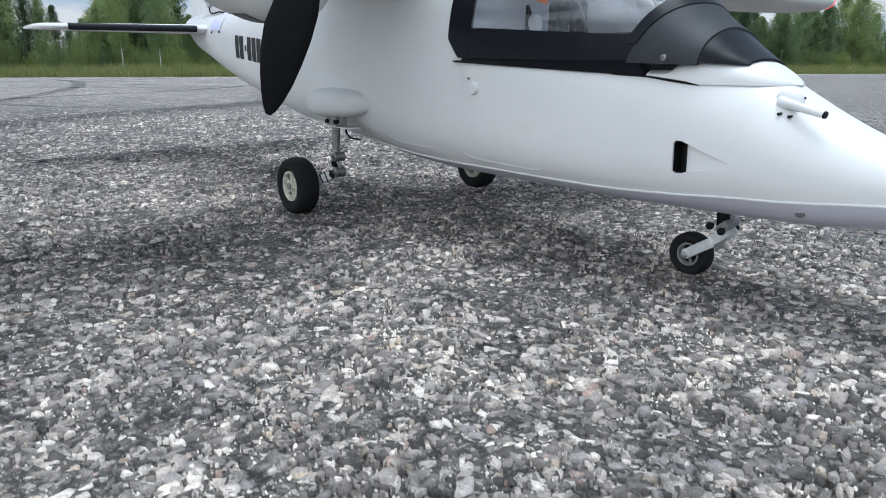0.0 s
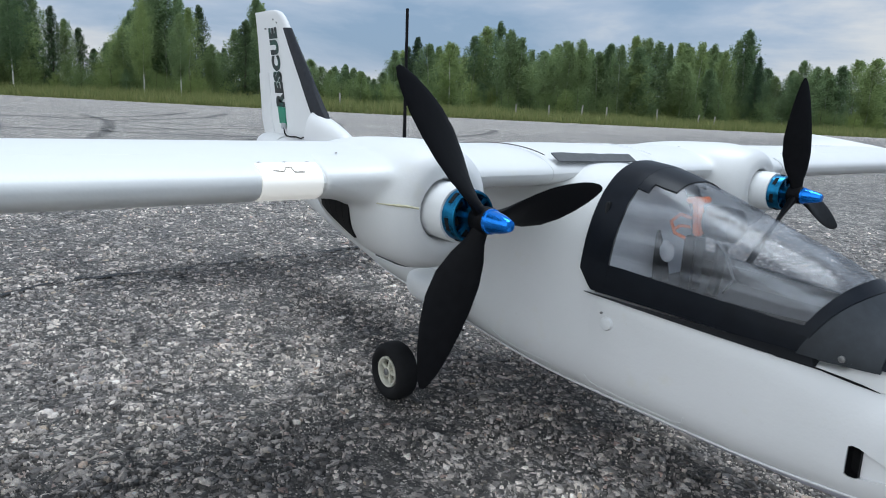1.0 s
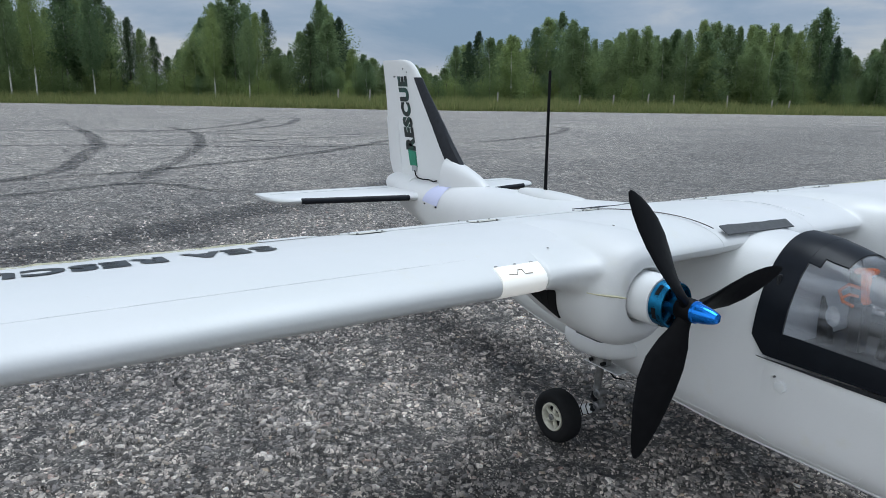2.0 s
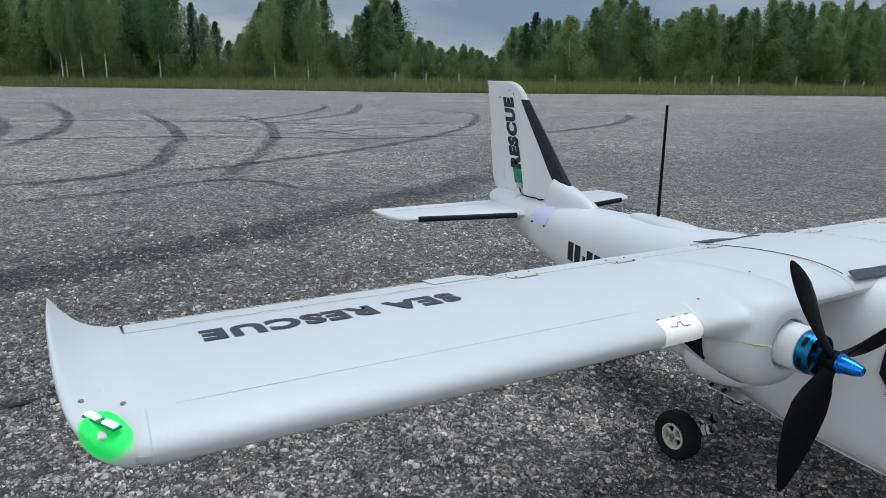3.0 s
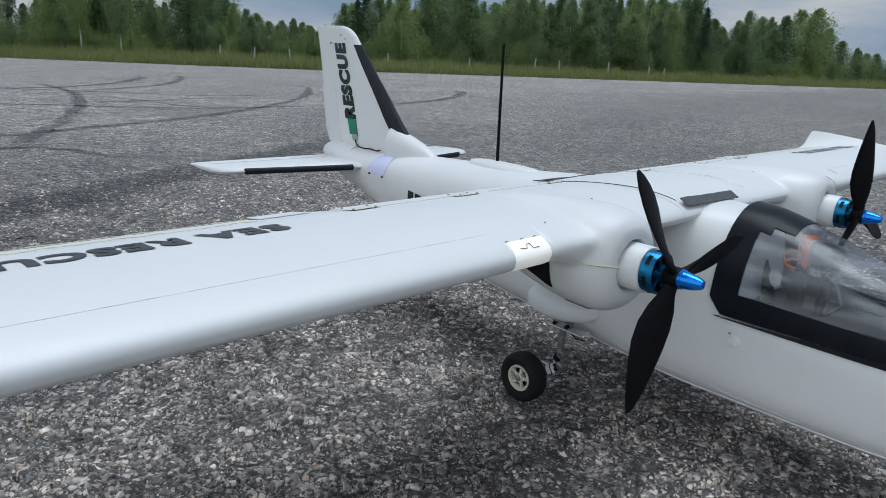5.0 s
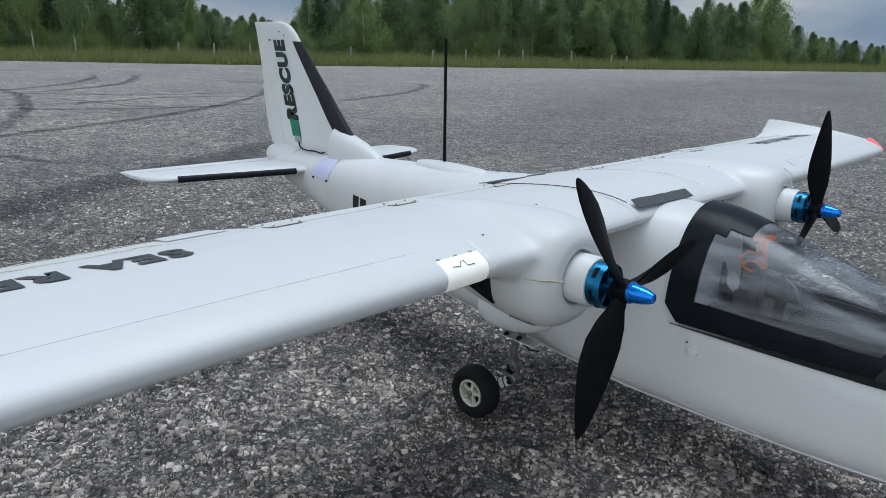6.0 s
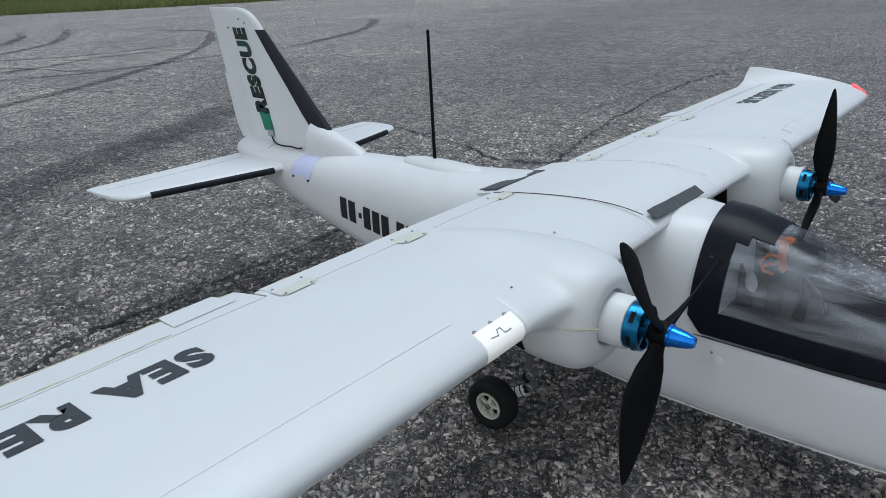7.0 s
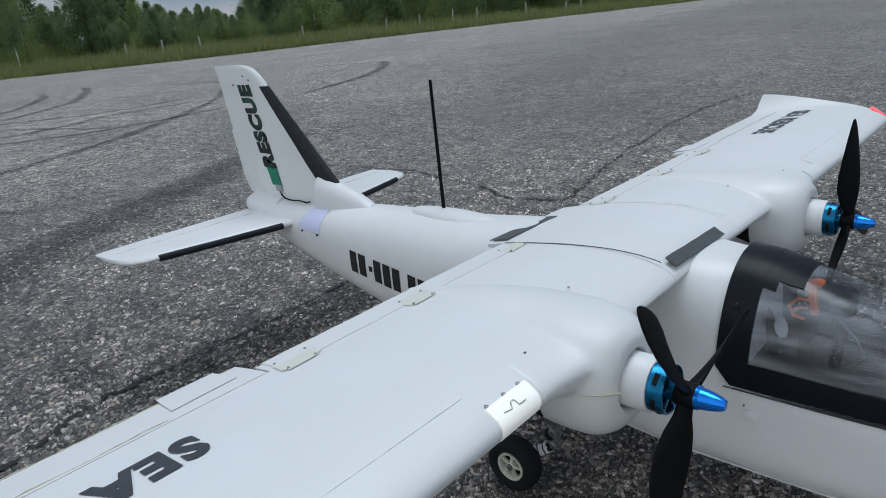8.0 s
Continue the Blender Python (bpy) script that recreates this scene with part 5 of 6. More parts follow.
# black skirts of the strap on the flanks
for side in (-1, 1):
    bm = bmesh.new()
    lower = [(x, 0.1826 - 0.0104 * (x + 0.455) / 0.2075) for x in steps(-0.4550, -0.2475, 9)] + [(-0.2470, 0.1765), (-0.2290, 0.1768), (-0.2225, 0.1800)]
    upper = [(x, 0.1842) for x, z in lower[:-1]] + [(-0.2195, 0.1842)]
    rows = [[bm.verts.new(fus_side(x, z, side, 0.0024)) for x, z in lower], [bm.verts.new((x, side * (curve_at(CAN, x)[0] + 0.0022), z)) for x, z in upper]]
    rows.append([bm.verts.new(fus_side(x, z, side, -0.001)) for x, z in lower])
    for a, b in ((rows[0], rows[1]), (rows[2], rows[0])):
        for k in range(len(lower) - 1):
            bm.faces.new((a[k], a[k + 1], b[k + 1], b[k]))
    part("strap_skirt", bm, CANOPY_BLACK, canopy, "black skirt below the window")
# white deck before the canopy with the black gap beside it
DECK = [(-0.246, 0.1766), (-0.231, 0.1772), (-0.222, 0.1855), (-0.205, 0.1872), (-0.190, 0.1860), (-0.178, 0.1838), (-0.168, 0.1795), (-0.157, 0.1728), (-0.1475, 0.1664)]
rows = []
for k in range(34):
    x = -0.246 + 0.0985 * k / 33
    top = curve_at(DECK, x)[0]
    base = 0.1660 + 0.15 * max(0.0, -0.205 - x)
    outer = abs(fus_side(x, base, 1, 0.0012).y)
    e = 0.50 + 0.45 * min(1.0, max(0.0, (x + 0.205) / 0.045))
    rows.append([(x, outer * power(math.cos(a), e), base + (top - base) * power(max(0, math.sin(a)), e)) for a in (math.pi * i / 28 for i in range(29))])
part("nose_deck", loft(rows, closed=False), FOAM, plane, "raised white deck before the windscreen")
for side in (-1, 1):
    part("deck_gap", tube([fus_side(x, z, side, 0.0012) for x, z in ((-0.275, 0.1732), (-0.244, 0.1716), (-0.228, 0.1693), (-0.215, 0.1675), (-0.2035, 0.1656))], [0.0004, 0.0007, 0.0011, 0.0010, 0.0003], 6), DARK, plane)

# cockpit: lining, orange bracket and small camera
rows = []
for x in steps(-0.455, -0.232, 12):
    w = curve_at(CAN, x)[0] - 0.0035
    rows.append([(x, -w, 0.1845), (x, w, 0.1845), (x, w, 0.1885), (x, -w, 0.1885)])
cockpit = part("cockpit_tray", loft(rows), TRAY, plane, "black cockpit tray")
part("rear_wall", box((0.004, 0.140, 0.085), (-0.450, 0, 0.228), 0.001), TRAY, cockpit)
for side in (-1, 1):
    rows = []
    for x in steps(-0.445, -0.240, 10):
        w = curve_at(CAN, x)[0] - 0.004
        rows.append([(x, side * w, 0.187), (x, side * (w - 0.002), 0.187), (x, side * (w - 0.006), 0.206), (x, side * (w - 0.004), 0.206)])
    part("side_lining", loft(rows), TRAY, cockpit)
part("camera_bracket", box((0.008, 0.010, 0.034), (-0.398, 0.004, 0.259), 0.002, Matrix.Rotation(radians(-8), 4, "Y")), ORANGE, cockpit, "bright orange plastic bracket")
part("bracket_lip", box((0.021, 0.012, 0.006), (-0.4005, 0.005, 0.2765), 0.0015, Matrix.Rotation(radians(-8), 4, "Y")), ORANGE, cockpit)
part("bracket_loop", tube([(-0.402, -0.001, 0.259), (-0.410, -0.008, 0.262), (-0.417, -0.011, 0.254), (-0.413, -0.009, 0.243), (-0.404, -0.004, 0.239)], 0.0018, 8), ORANGE, cockpit)
part("bracket_loop", tube([(-0.402, -0.001, 0.250), (-0.409, -0.006, 0.251), (-0.415, -0.009, 0.246)], 0.0016, 8), ORANGE, cockpit)
part("bracket_foot", box((0.014, 0.018, 0.054), (-0.402, 0.010, 0.214), 0.002), TRAY, cockpit)
part("camera_body", turned([(-0.398, 0.006), (-0.396, 0.015), (-0.380, 0.0170), (-0.366, 0.016), (-0.362, 0.012), (-0.361, 0.002)], "x", (0, 0.018, 0.256), 24), DARK, cockpit, "round dark grey camera")
part("camera_post", tube([(-0.374, 0.012, 0.238), (-0.372, 0.008, 0.215), (-0.374, 0.004, 0.189)], 0.006, 8), DARK, cockpit)
part("cable", tube([(-0.370, -0.005, 0.243), (-0.352, -0.018, 0.235), (-0.345, -0.012, 0.212), (-0.360, 0.0, 0.195)], 0.0012, 6), GREY_PART, cockpit)
cup = part("cup", turned([(0.0, 0.0015), (-0.001, 0.006), (-0.003, 0.0098), (-0.0045, 0.0102), (-0.0040, 0.0090), (-0.0020, 0.0055), (-0.0015, 0.0006)], "y", (0, 0, 0), 24), MOUNT, cockpit, "small milky plastic cup")
cup.matrix_local = Matrix.Translation((-0.429, 0.004, 0.2195)) @ Matrix.Rotation(radians(52), 4, "Z") @ Matrix.Rotation(radians(-22), 4, "X") @ Matrix.Diagonal((0.72, 1, 1.1, 1))
part("cup_stand", tube([(-0.440, 0.004, 0.240), (-0.438, 0.005, 0.226), (-0.435, 0.006, 0.208), (-0.432, 0.006, 0.189)], [0.0015, 0.0045, 0.0075, 0.009], 8), DARK, cockpit)


# ---- undercarriage ----
def wheel_parts(parent, centre, radius, width, rim_mat):
    m = Matrix.Translation(centre)
    w, r = width / 2, radius
    profile = [(-w * 0.10, r * 0.40), (-w * 0.55, r * 0.46), (-w * 0.62, r * 0.52), (-w * 0.86, r * 0.62), (-w, r * 0.76), (-w * 0.93, r * 0.89), (-w * 0.66, r * 0.975), (-w * 0.25, r), (w * 0.25, r), (w * 0.66, r * 0.975), (w * 0.93, r * 0.89), (w, r * 0.76), (w * 0.86, r * 0.62), (w * 0.62, r * 0.52), (w * 0.55, r * 0.46), (w * 0.10, r * 0.40)]
    tyre = part("tyre", turned(profile, "y", (0, 0, 0), 40), RUBBER, parent, "black rubber tyre")
    tyre.matrix_local = m
    rim = part("rim", turned([(-w * 0.60, r * 0.545), (-w * 0.82, r * 0.53), (-w * 0.84, r * 0.48), (-w * 0.70, r * 0.43), (-w * 0.20, r * 0.41), (w * 0.20, r * 0.41), (w * 0.70, r * 0.43), (w * 0.84, r * 0.48), (w * 0.82, r * 0.53), (w * 0.60, r * 0.545)], "y", (0, 0, 0), 30, True), rim_mat, parent, "five-spoked plastic rim")
    rim.matrix_local = m
    for k in range(5):
        for sgn in (-1, 1):
            s = part("spoke", box((r * 0.13, w * 0.30, r * 0.36), (0, sgn * w * 0.55, r * 0.26), 0.0008), rim_mat, parent)
            s.matrix_local = m @ Matrix.Rotation(math.tau * k / 5 + 0.2, 4, "Y")
    for sgn in (-1, 1):
        hub = part("hub", turned([(sgn * w * 0.30, r * 0.19), (sgn * w * 0.76, r * 0.18), (sgn * w * 0.80, r * 0.14), (sgn * w * 0.70, r * 0.08)], "y", (0, 0, 0), 18), rim_mat, parent)
        hub.matrix_local = m
    axle = part("axle", turned([(-w * 0.95, r * 0.07), (-w * 0.90, r * 0.12), (w * 0.90, r * 0.12), (w * 1.25, r * 0.07)], "y", (0, 0, 0), 12), STEEL, parent)
    axle.matrix_local = m


def main_gear(side):
    gear = thing("main_gear", "", "")
    gear.parent = plane
    tagged(gear, "sprung main undercarriage leg with a black tyre")
    y = side * 0.149
    wheel_parts(gear, (-0.680, y, 0.0338), 0.035, 0.0285, RIM)
    # white block on the fuselage's lower flank
    rows = []
    for k in range(19):
        u = k / 18
        x = -0.732 + 0.124 * (u - 0.05 * math.sin(math.tau * u))
        s = math.sin(math.pi * (0.008 + 0.984 * u)) ** 0.5
        rows.append([(x, side * (0.072 + 0.054 * s * (0.5 + 0.5 * power(math.cos(a), 0.7))), 0.134 + 0.018 * s * power(math.sin(a), 0.7)) for a in (math.tau * i / 24 for i in range(24))])
    part("gear_block", loft(rows), FOAM, gear, "rounded white foam gear block")
    gx, gy = -0.649, side * 0.109
    part("mount_plate", box((0.058, 0.022, 0.0014), (gx + 0.004, gy - side * 0.006, 0.1068), 0.0005, Matrix.Rotation(radians(1), 4, "Y")), ALU, gear, "thin aluminium mounting plate")
    part("mount_box", box((0.024, 0.016, 0.012), (gx - 0.003, gy - side * 0.003, 0.1130), 0.001), STEEL, gear)
    for dx in (-0.010, 0.010):
        part("bolt", turned([(-0.003, 0.0026), (0.003, 0.0026)], "y", (gx + dx - 0.001, gy + side * 0.005, 0.1130), 10), DARK, gear)
    part("strut", tube([(gx, gy, 0.107), (gx - 0.0020, gy, 0.088), (gx - 0.0022, gy, 0.0875), (gx - 0.0028, gy, 0.076)], [0.0052, 0.0052, 0.0046, 0.0046], 16), STEEL, gear)
    part("collar", turned([(-0.0018, 0.0052), (-0.0014, 0.0056), (0.0014, 0.0056), (0.0018, 0.0052)], "z", (gx - 0.0027, gy, 0.0765), 16), STEEL, gear)
    part("cable", tube([(gx + 0.004, gy - side * 0.012, 0.107), (gx + 0.006, gy - side * 0.010, 0.099), (gx + 0.014, gy - side * 0.012, 0.0925), (gx + 0.024, gy - side * 0.020, 0.0915)], 0.0011, 6), DARK, gear, "thin black wire")
    for x, z, r in ((gx + 0.003, 0.0700, 0.0060), (gx + 0.002, 0.0510, 0.0066)):
        part("knuckle", turned([(-0.0075, r * 0.8), (-0.0065, r), (0.0065, r), (0.0075, r * 0.8)], "y", (x, gy, z), 16), STEEL, gear)
        part("knuckle_bolt", turned([(-0.0090, 0.0026), (0.0090, 0.0026)], "y", (x, gy, z), 8), GREY_PART, gear)
    part("spring_link", tube([(gx + 0.003, gy, 0.0700), (gx - 0.0085, gy, 0.0640), (gx - 0.0100, gy, 0.0600), (gx - 0.0010, gy, 0.0535)], [0.0030, 0.0034, 0.0034, 0.0030], 10), DARK, gear)
    part("link", tube([(gx + 0.003, gy, 0.0700), (gx + 0.006, gy, 0.0605), (gx + 0.002, gy, 0.0510)], 0.0022, 8), STEEL, gear)
    a, b = Vector((gx + 0.005, gy, 0.0520)), Vector((-0.679, side * 0.136, 0.0345))
    along = (b - a).to_track_quat("X", "Z").to_matrix().to_4x4()
    arm = part("trailing_arm", box((0.018, 0.012, 0.0105), (0, 0, 0), 0.0012), BRIGHT, gear, "bright aluminium trailing arm")
    at_arm = Matrix.Translation(a.lerp(b, 0.44)) @ along
    arm.matrix_local = at_arm
    part("arm_end", tube([a, a.lerp(b, 0.28)], 0.0056, 10), DARK, gear)
    part("arm_end", tube([a.lerp(b, 0.68), b], 0.0044, 10), DARK, gear)
    for k in (-1, 1):
        rib = part("arm_rib", box((0.0014, 0.0132, 0.0117), (0.0036 * k, 0, 0), 0.0003), DARK, gear)
        rib.matrix_local = at_arm


def nose_gear():
    gear = thing("nose_gear", "", "")
    gear.parent = plane
    tagged(gear, "small steerable nose wheel in a bright metal fork")
    wheel_parts(gear, (-0.224, 0.0, 0.0202), 0.0192, 0.016, RIM_GREY)
    for side in (-1, 1):
        arm = part("fork_arm", box((0.030, 0.0022, 0.0085), (0, 0, 0), 0.0005), ALU, gear, "bent aluminium fork arm")
        arm.matrix_local = Matrix.Translation((-0.2125, side * 0.0105, 0.0285)) @ Matrix.Rotation(radians(-33), 4, "Y")
        arm = part("fork_arm", box((0.015, 0.0022, 0.0085), (0, 0, 0), 0.0005), ALU, gear)
        arm.matrix_local = Matrix.Translation((-0.1955, side * 0.0085, 0.0425)) @ Matrix.Rotation(radians(-42), 4, "Y")
        part("axle_bolt", turned([(0, 0.0030), (side * 0.003, 0.0030), (side * 0.0034, 0.002)], "y", (-0.2235, side * 0.0115, 0.0210), 6), STEEL, gear)
        for x, z in ((-0.1925, 0.0475), (-0.2030, 0.0505)):
            part("bolt", turned([(0, 0.0034), (side * 0.003, 0.0034), (side * 0.0034, 0.002)], "y", (x, side * 0.0095, z), 6), DARK, gear)
    part("fork_bridge", box((0.013, 0.019, 0.006), (-0.1935, 0, 0.0510), 0.001, Matrix.Rotation(radians(-40), 4, "Y")), STEEL, gear)
    part("leg", tube([(-0.1975, 0, 0.050), (-0.1985, 0, 0.075)], 0.0055, 14), DARK, gear)


for side in (-1, 1):
    main_gear(side)
nose_gear()

# ---- marks and cracks on the asphalt ----
def ribbon(points, width, lift, ragged, step):
    """A thin uneven strip on the ground, with a fade value that falls to its edges and ends."""
    rows = [(i, *p) for i, p in enumerate(points)]
    n = max(8, int(sum(math.dist(a, b) for a, b in zip(points, points[1:])) / step))
    line = [curve_at(rows, (len(points) - 1) * k / n) for k in range(n + 1)]
    verts, faces, fade = [], [], []
    across = (-1.0, -0.55, 0.0, 0.55, 1.0)
    for k, (x, y) in enumerate(line):
        a, b = line[max(k - 1, 0)], line[min(k + 1, n)]
        d = math.hypot(b[0] - a[0], b[1] - a[1]) or 1.0
        nx, ny = -(b[1] - a[1]) / d, (b[0] - a[0]) / d
        sway = 2.2 * ragged * noise.noise((x * 5, y * 5, 4.3)) + ragged * noise.noise((x * 23, y * 23, 0.3))
        if width < 0.05:
            sway += 0.85 * ragged * noise.noise((x * 66, y * 66, 8.3)) + 0.5 * ragged * noise.noise((x * 170, y * 170, 6.1))
        wide = width / 2 * max(0.12, 1 + (1.5 if width < 0.05 else 0.4) * noise.noise((x * 31, y * 31, 2.7)) + (0.9 * noise.noise((x * 140, y * 140, 1.7)) if width < 0.05 else 0))
        ends = min(1.0, k / 4, (n - k) / 4) if width < 0.05 else min(1.0, 6.0 * k / n, 6.0 * (n - k) / n) ** 1.3
        for s in across:
            px, py = x + nx * (s * wide + sway), y + ny * (s * wide + sway)
            verts.append((px, py, height(px, py) + lift))
            fade.append((0.0 if abs(s) == 1 else 1.0) * ends)
        if k:
            o = 5 * (k - 1)
            faces += [(o + i, o + i + 1, o + i + 6, o + i + 5) for i in range(4)]
    me = bpy.data.meshes.new("mesh")
    me.from_pydata(verts, [], faces)
    me.attributes.new("fade", "FLOAT", "POINT").data.foreach_set("value", fade)
    return me


def tyre_mark(width, points, lift):
    ob = part("tyre_mark", ribbon(points, width, 0.0016 + 0.0004 * lift, 0.012, 0.08), SKID, None)
    tagged(ob, "faded dark curve of tyre rubber on asphalt", "tyre mark", "tyre marks on the apron", "structure")


tyre_mark(0.30, [(-1.9, -1.65), (-2.03, -1.11), (-2.15, -0.8), (-2.31, -0.38), (-2.64, 0.17), (-2.81, 0.54), (-3.08, 1.01), (-3.6, 1.9)], 0)
tyre_mark(0.09, [(-3.22, -1.35), (-3.26, -1.03), (-3.31, -0.79), (-3.41, -0.55), (-3.52, -0.28), (-3.52, -0.18), (-3.37, -0.06), (-3.11, 0.08), (-2.96, 0.22)], 1)
tyre_mark(0.14, [(-3.7, -2.1), (-3.73, -1.24), (-3.76, -1.02), (-3.85, -0.77), (-4.03, -0.59), (-4.38, -0.43), (-5.11, -0.28), (-6.09, -0.09), (-7.24, -0.03), (-8.77, -0.06), (-11.5, 0.01)], 2)
tyre_mark(0.12, [(-3.80, -0.95), (-3.87, -0.61), (-3.98, -0.2), (-4.16, 0.16), (-4.37, 0.59), (-4.7, 1.14), (-5.22, 1.77), (-5.99, 2.55), (-7.02, 3.3), (-8.17, 3.84), (-9.07, 3.84), (-9.49, 3.21), (-9.9, 2.49)], 3)
tyre_mark(0.11, [(-6.1, -2.6), (-6.05, -1.43), (-6.03, -0.87), (-5.95, -0.28), (-5.72, 0.34), (-5.39, 0.94), (-5.22, 1.46), (-5.29, 2.37), (-5.5, 3.2)], 4)
tyre_mark(0.15, [(-10.6, -2.2), (-9.53, -1.71), (-8.23, -1.48), (-7.09, -1.38), (-6.09, -1.39), (-5.2, -1.7)], 5)
tyre_mark(0.16, [(-15.5, -1.3), (-11.27, -1.04), (-8.62, -0.89), (-7.0, -0.95), (-6.06, -1.12), (-5.2, -1.45)], 6)
tyre_mark(0.12, [(-8.2, -2.2), (-8.06, -1.3), (-7.98, -0.6), (-7.72, -0.08), (-7.37, 0.7), (-6.95, 1.24), (-6.54, 1.93), (-6.6, 2.6), (-6.77, 3.06)], 7)
tyre_mark(0.12, [(-8.6, 0.75), (-8.09, 0.89), (-7.13, 0.88), (-5.84, 0.63), (-4.62, 0.23), (-3.85, -0.09), (-3.45, -0.30)], 8)
tyre_mark(0.15, [(-14.5, 3.9), (-9.87, 2.39), (-8.3, 1.51), (-7.63, 0.7), (-7.72, 0.0)], 9)
tyre_mark(0.15, [(-13.5, 4.3), (-11.18, 3.48), (-8.33, 2.17), (-7.53, 1.41), (-7.2, 0.9)], 10)
tyre_mark(0.07, [(-6.5, 0.9), (-6.21, 1.06), (-5.78, 1.18), (-5.45, 1.26), (-5.22, 1.46)], 11)
tyre_mark(0.15, [(-5.1, 2.6), (-5.29, 3.18), (-5.64, 3.96), (-6.31, 4.94), (-7.25, 5.73), (-8.0, 5.5), (-8.6, 4.9)], 12)
tyre_mark(0.12, [(-5.87, 0.5), (-5.95, 1.19), (-6.2, 1.76), (-6.14, 2.21), (-5.93, 2.6)], 13)

CRACK_LINE = [(-1.22, -1.45), (-1.25, -1.10), (-1.30, -0.85), (-1.313, -0.67), (-1.315, -0.59), (-1.335, -0.50), (-1.375, -0.395), (-1.382, -0.33), (-1.388, -0.165), (-1.394, 0.025), (-1.42, 0.30), (-1.40, 0.62)]
def crack(width, points, lift):
    ob = part("crack", ribbon(points, width, 0.0036 + 0.0003 * lift, 0.012, 0.003), CRACK, None)
    tagged(ob, "ragged open crack in old asphalt", "crack", "cracks in the apron", "structure")


crack(0.011, CRACK_LINE, 0)
crack(0.008, [(-2.70, 1.02), (-2.338, 1.087), (-2.118, 1.12), (-1.767, 1.034), (-1.482, 0.965), (-1.321, 1.034), (-1.438, 1.465), (-1.499, 1.861), (-1.563, 2.527), (-1.50, 3.3)], 1)
crack(0.008, [(-4.9, 0.80), (-4.36, 0.919), (-3.751, 1.033), (-3.262, 1.12), (-2.8, 1.05)], 2)


# ---- worn stones and grit that stand out of the binder ----
def field(xy, cell, seed):
    """Smooth random values from 0 to 1 over the plan."""
    grid = np.random.default_rng(seed).random((128, 128))
    p = xy / cell
    i = np.floor(p).astype(int)
    f = p - i
    f = f * f * (3 - 2 * f)
    a = grid[i[:, 0] % 128, i[:, 1] % 128] * (1 - f[:, 0]) + grid[(i[:, 0] + 1) % 128, i[:, 1] % 128] * f[:, 0]
    b = grid[i[:, 0] % 128, (i[:, 1] + 1) % 128] * (1 - f[:, 0]) + grid[(i[:, 0] + 1) % 128, (i[:, 1] + 1) % 128] * f[:, 0]
    return a * (1 - f[:, 1]) + b * f[:, 1]


def heap(name, verts, tris, material, label):
    """One mesh from n alike pieces: verts (n, k, 3), tris (m, 3) within a piece."""
    n, k = verts.shape[:2]
    me = bpy.data.meshes.new("mesh")
    co = verts.reshape(-1, 3).astype(np.float32)
    loops = (np.array(tris)[None] + k * np.arange(n)[:, None, None]).reshape(-1).astype(np.int32)
    me.vertices.add(len(co))
    me.vertices.foreach_set("co", co.ravel())
    me.loops.add(len(loops))
    me.loops.foreach_set("vertex_index", loops)
    me.polygons.add(len(loops) // 3)
    me.polygons.foreach_set("loop_start", np.arange(0, len(loops), 3, dtype=np.int32))
    me.update(calc_edges=True)
    me.materials.append(material)
    return tagged(new(name, me), label, "gravel", kind="stuff")


def scatter(count, near, far, rng, even=1.0):
    """Spots over a fan of the apron round the walk's foot; even below 1 packs them towards its tip."""
    deg = rng.uniform(100, 206, count) + rng.normal(0, 2.5, count)
    r = np.sqrt(near**2 + (far**2 - near**2) * rng.random(count) ** (1 / even))
    keep = rng.random(count) < np.clip((far * (1.0 + 0.12 * rng.normal(0, 1, count)) - r) / (0.3 * far), 0, 1)
    xy = np.stack([FAN[0] + r * np.cos(np.radians(deg)), FAN[1] + r * np.sin(np.radians(deg))], 1)[keep]
    line = np.array([curve_at([(i, *p) for i, p in enumerate(CRACK_LINE)], (len(CRACK_LINE) - 1) * k / 220) for k in range(221)])
    gap = np.min(np.hypot(xy[:, None, 0] - line[None, ::3, 0], xy[:, None, 1] - line[None, ::3, 1]), axis=1)
    return xy[(gap > 0.0055) | (rng.random(len(xy)) < 0.12)]


FAN = (0.10, -0.72)


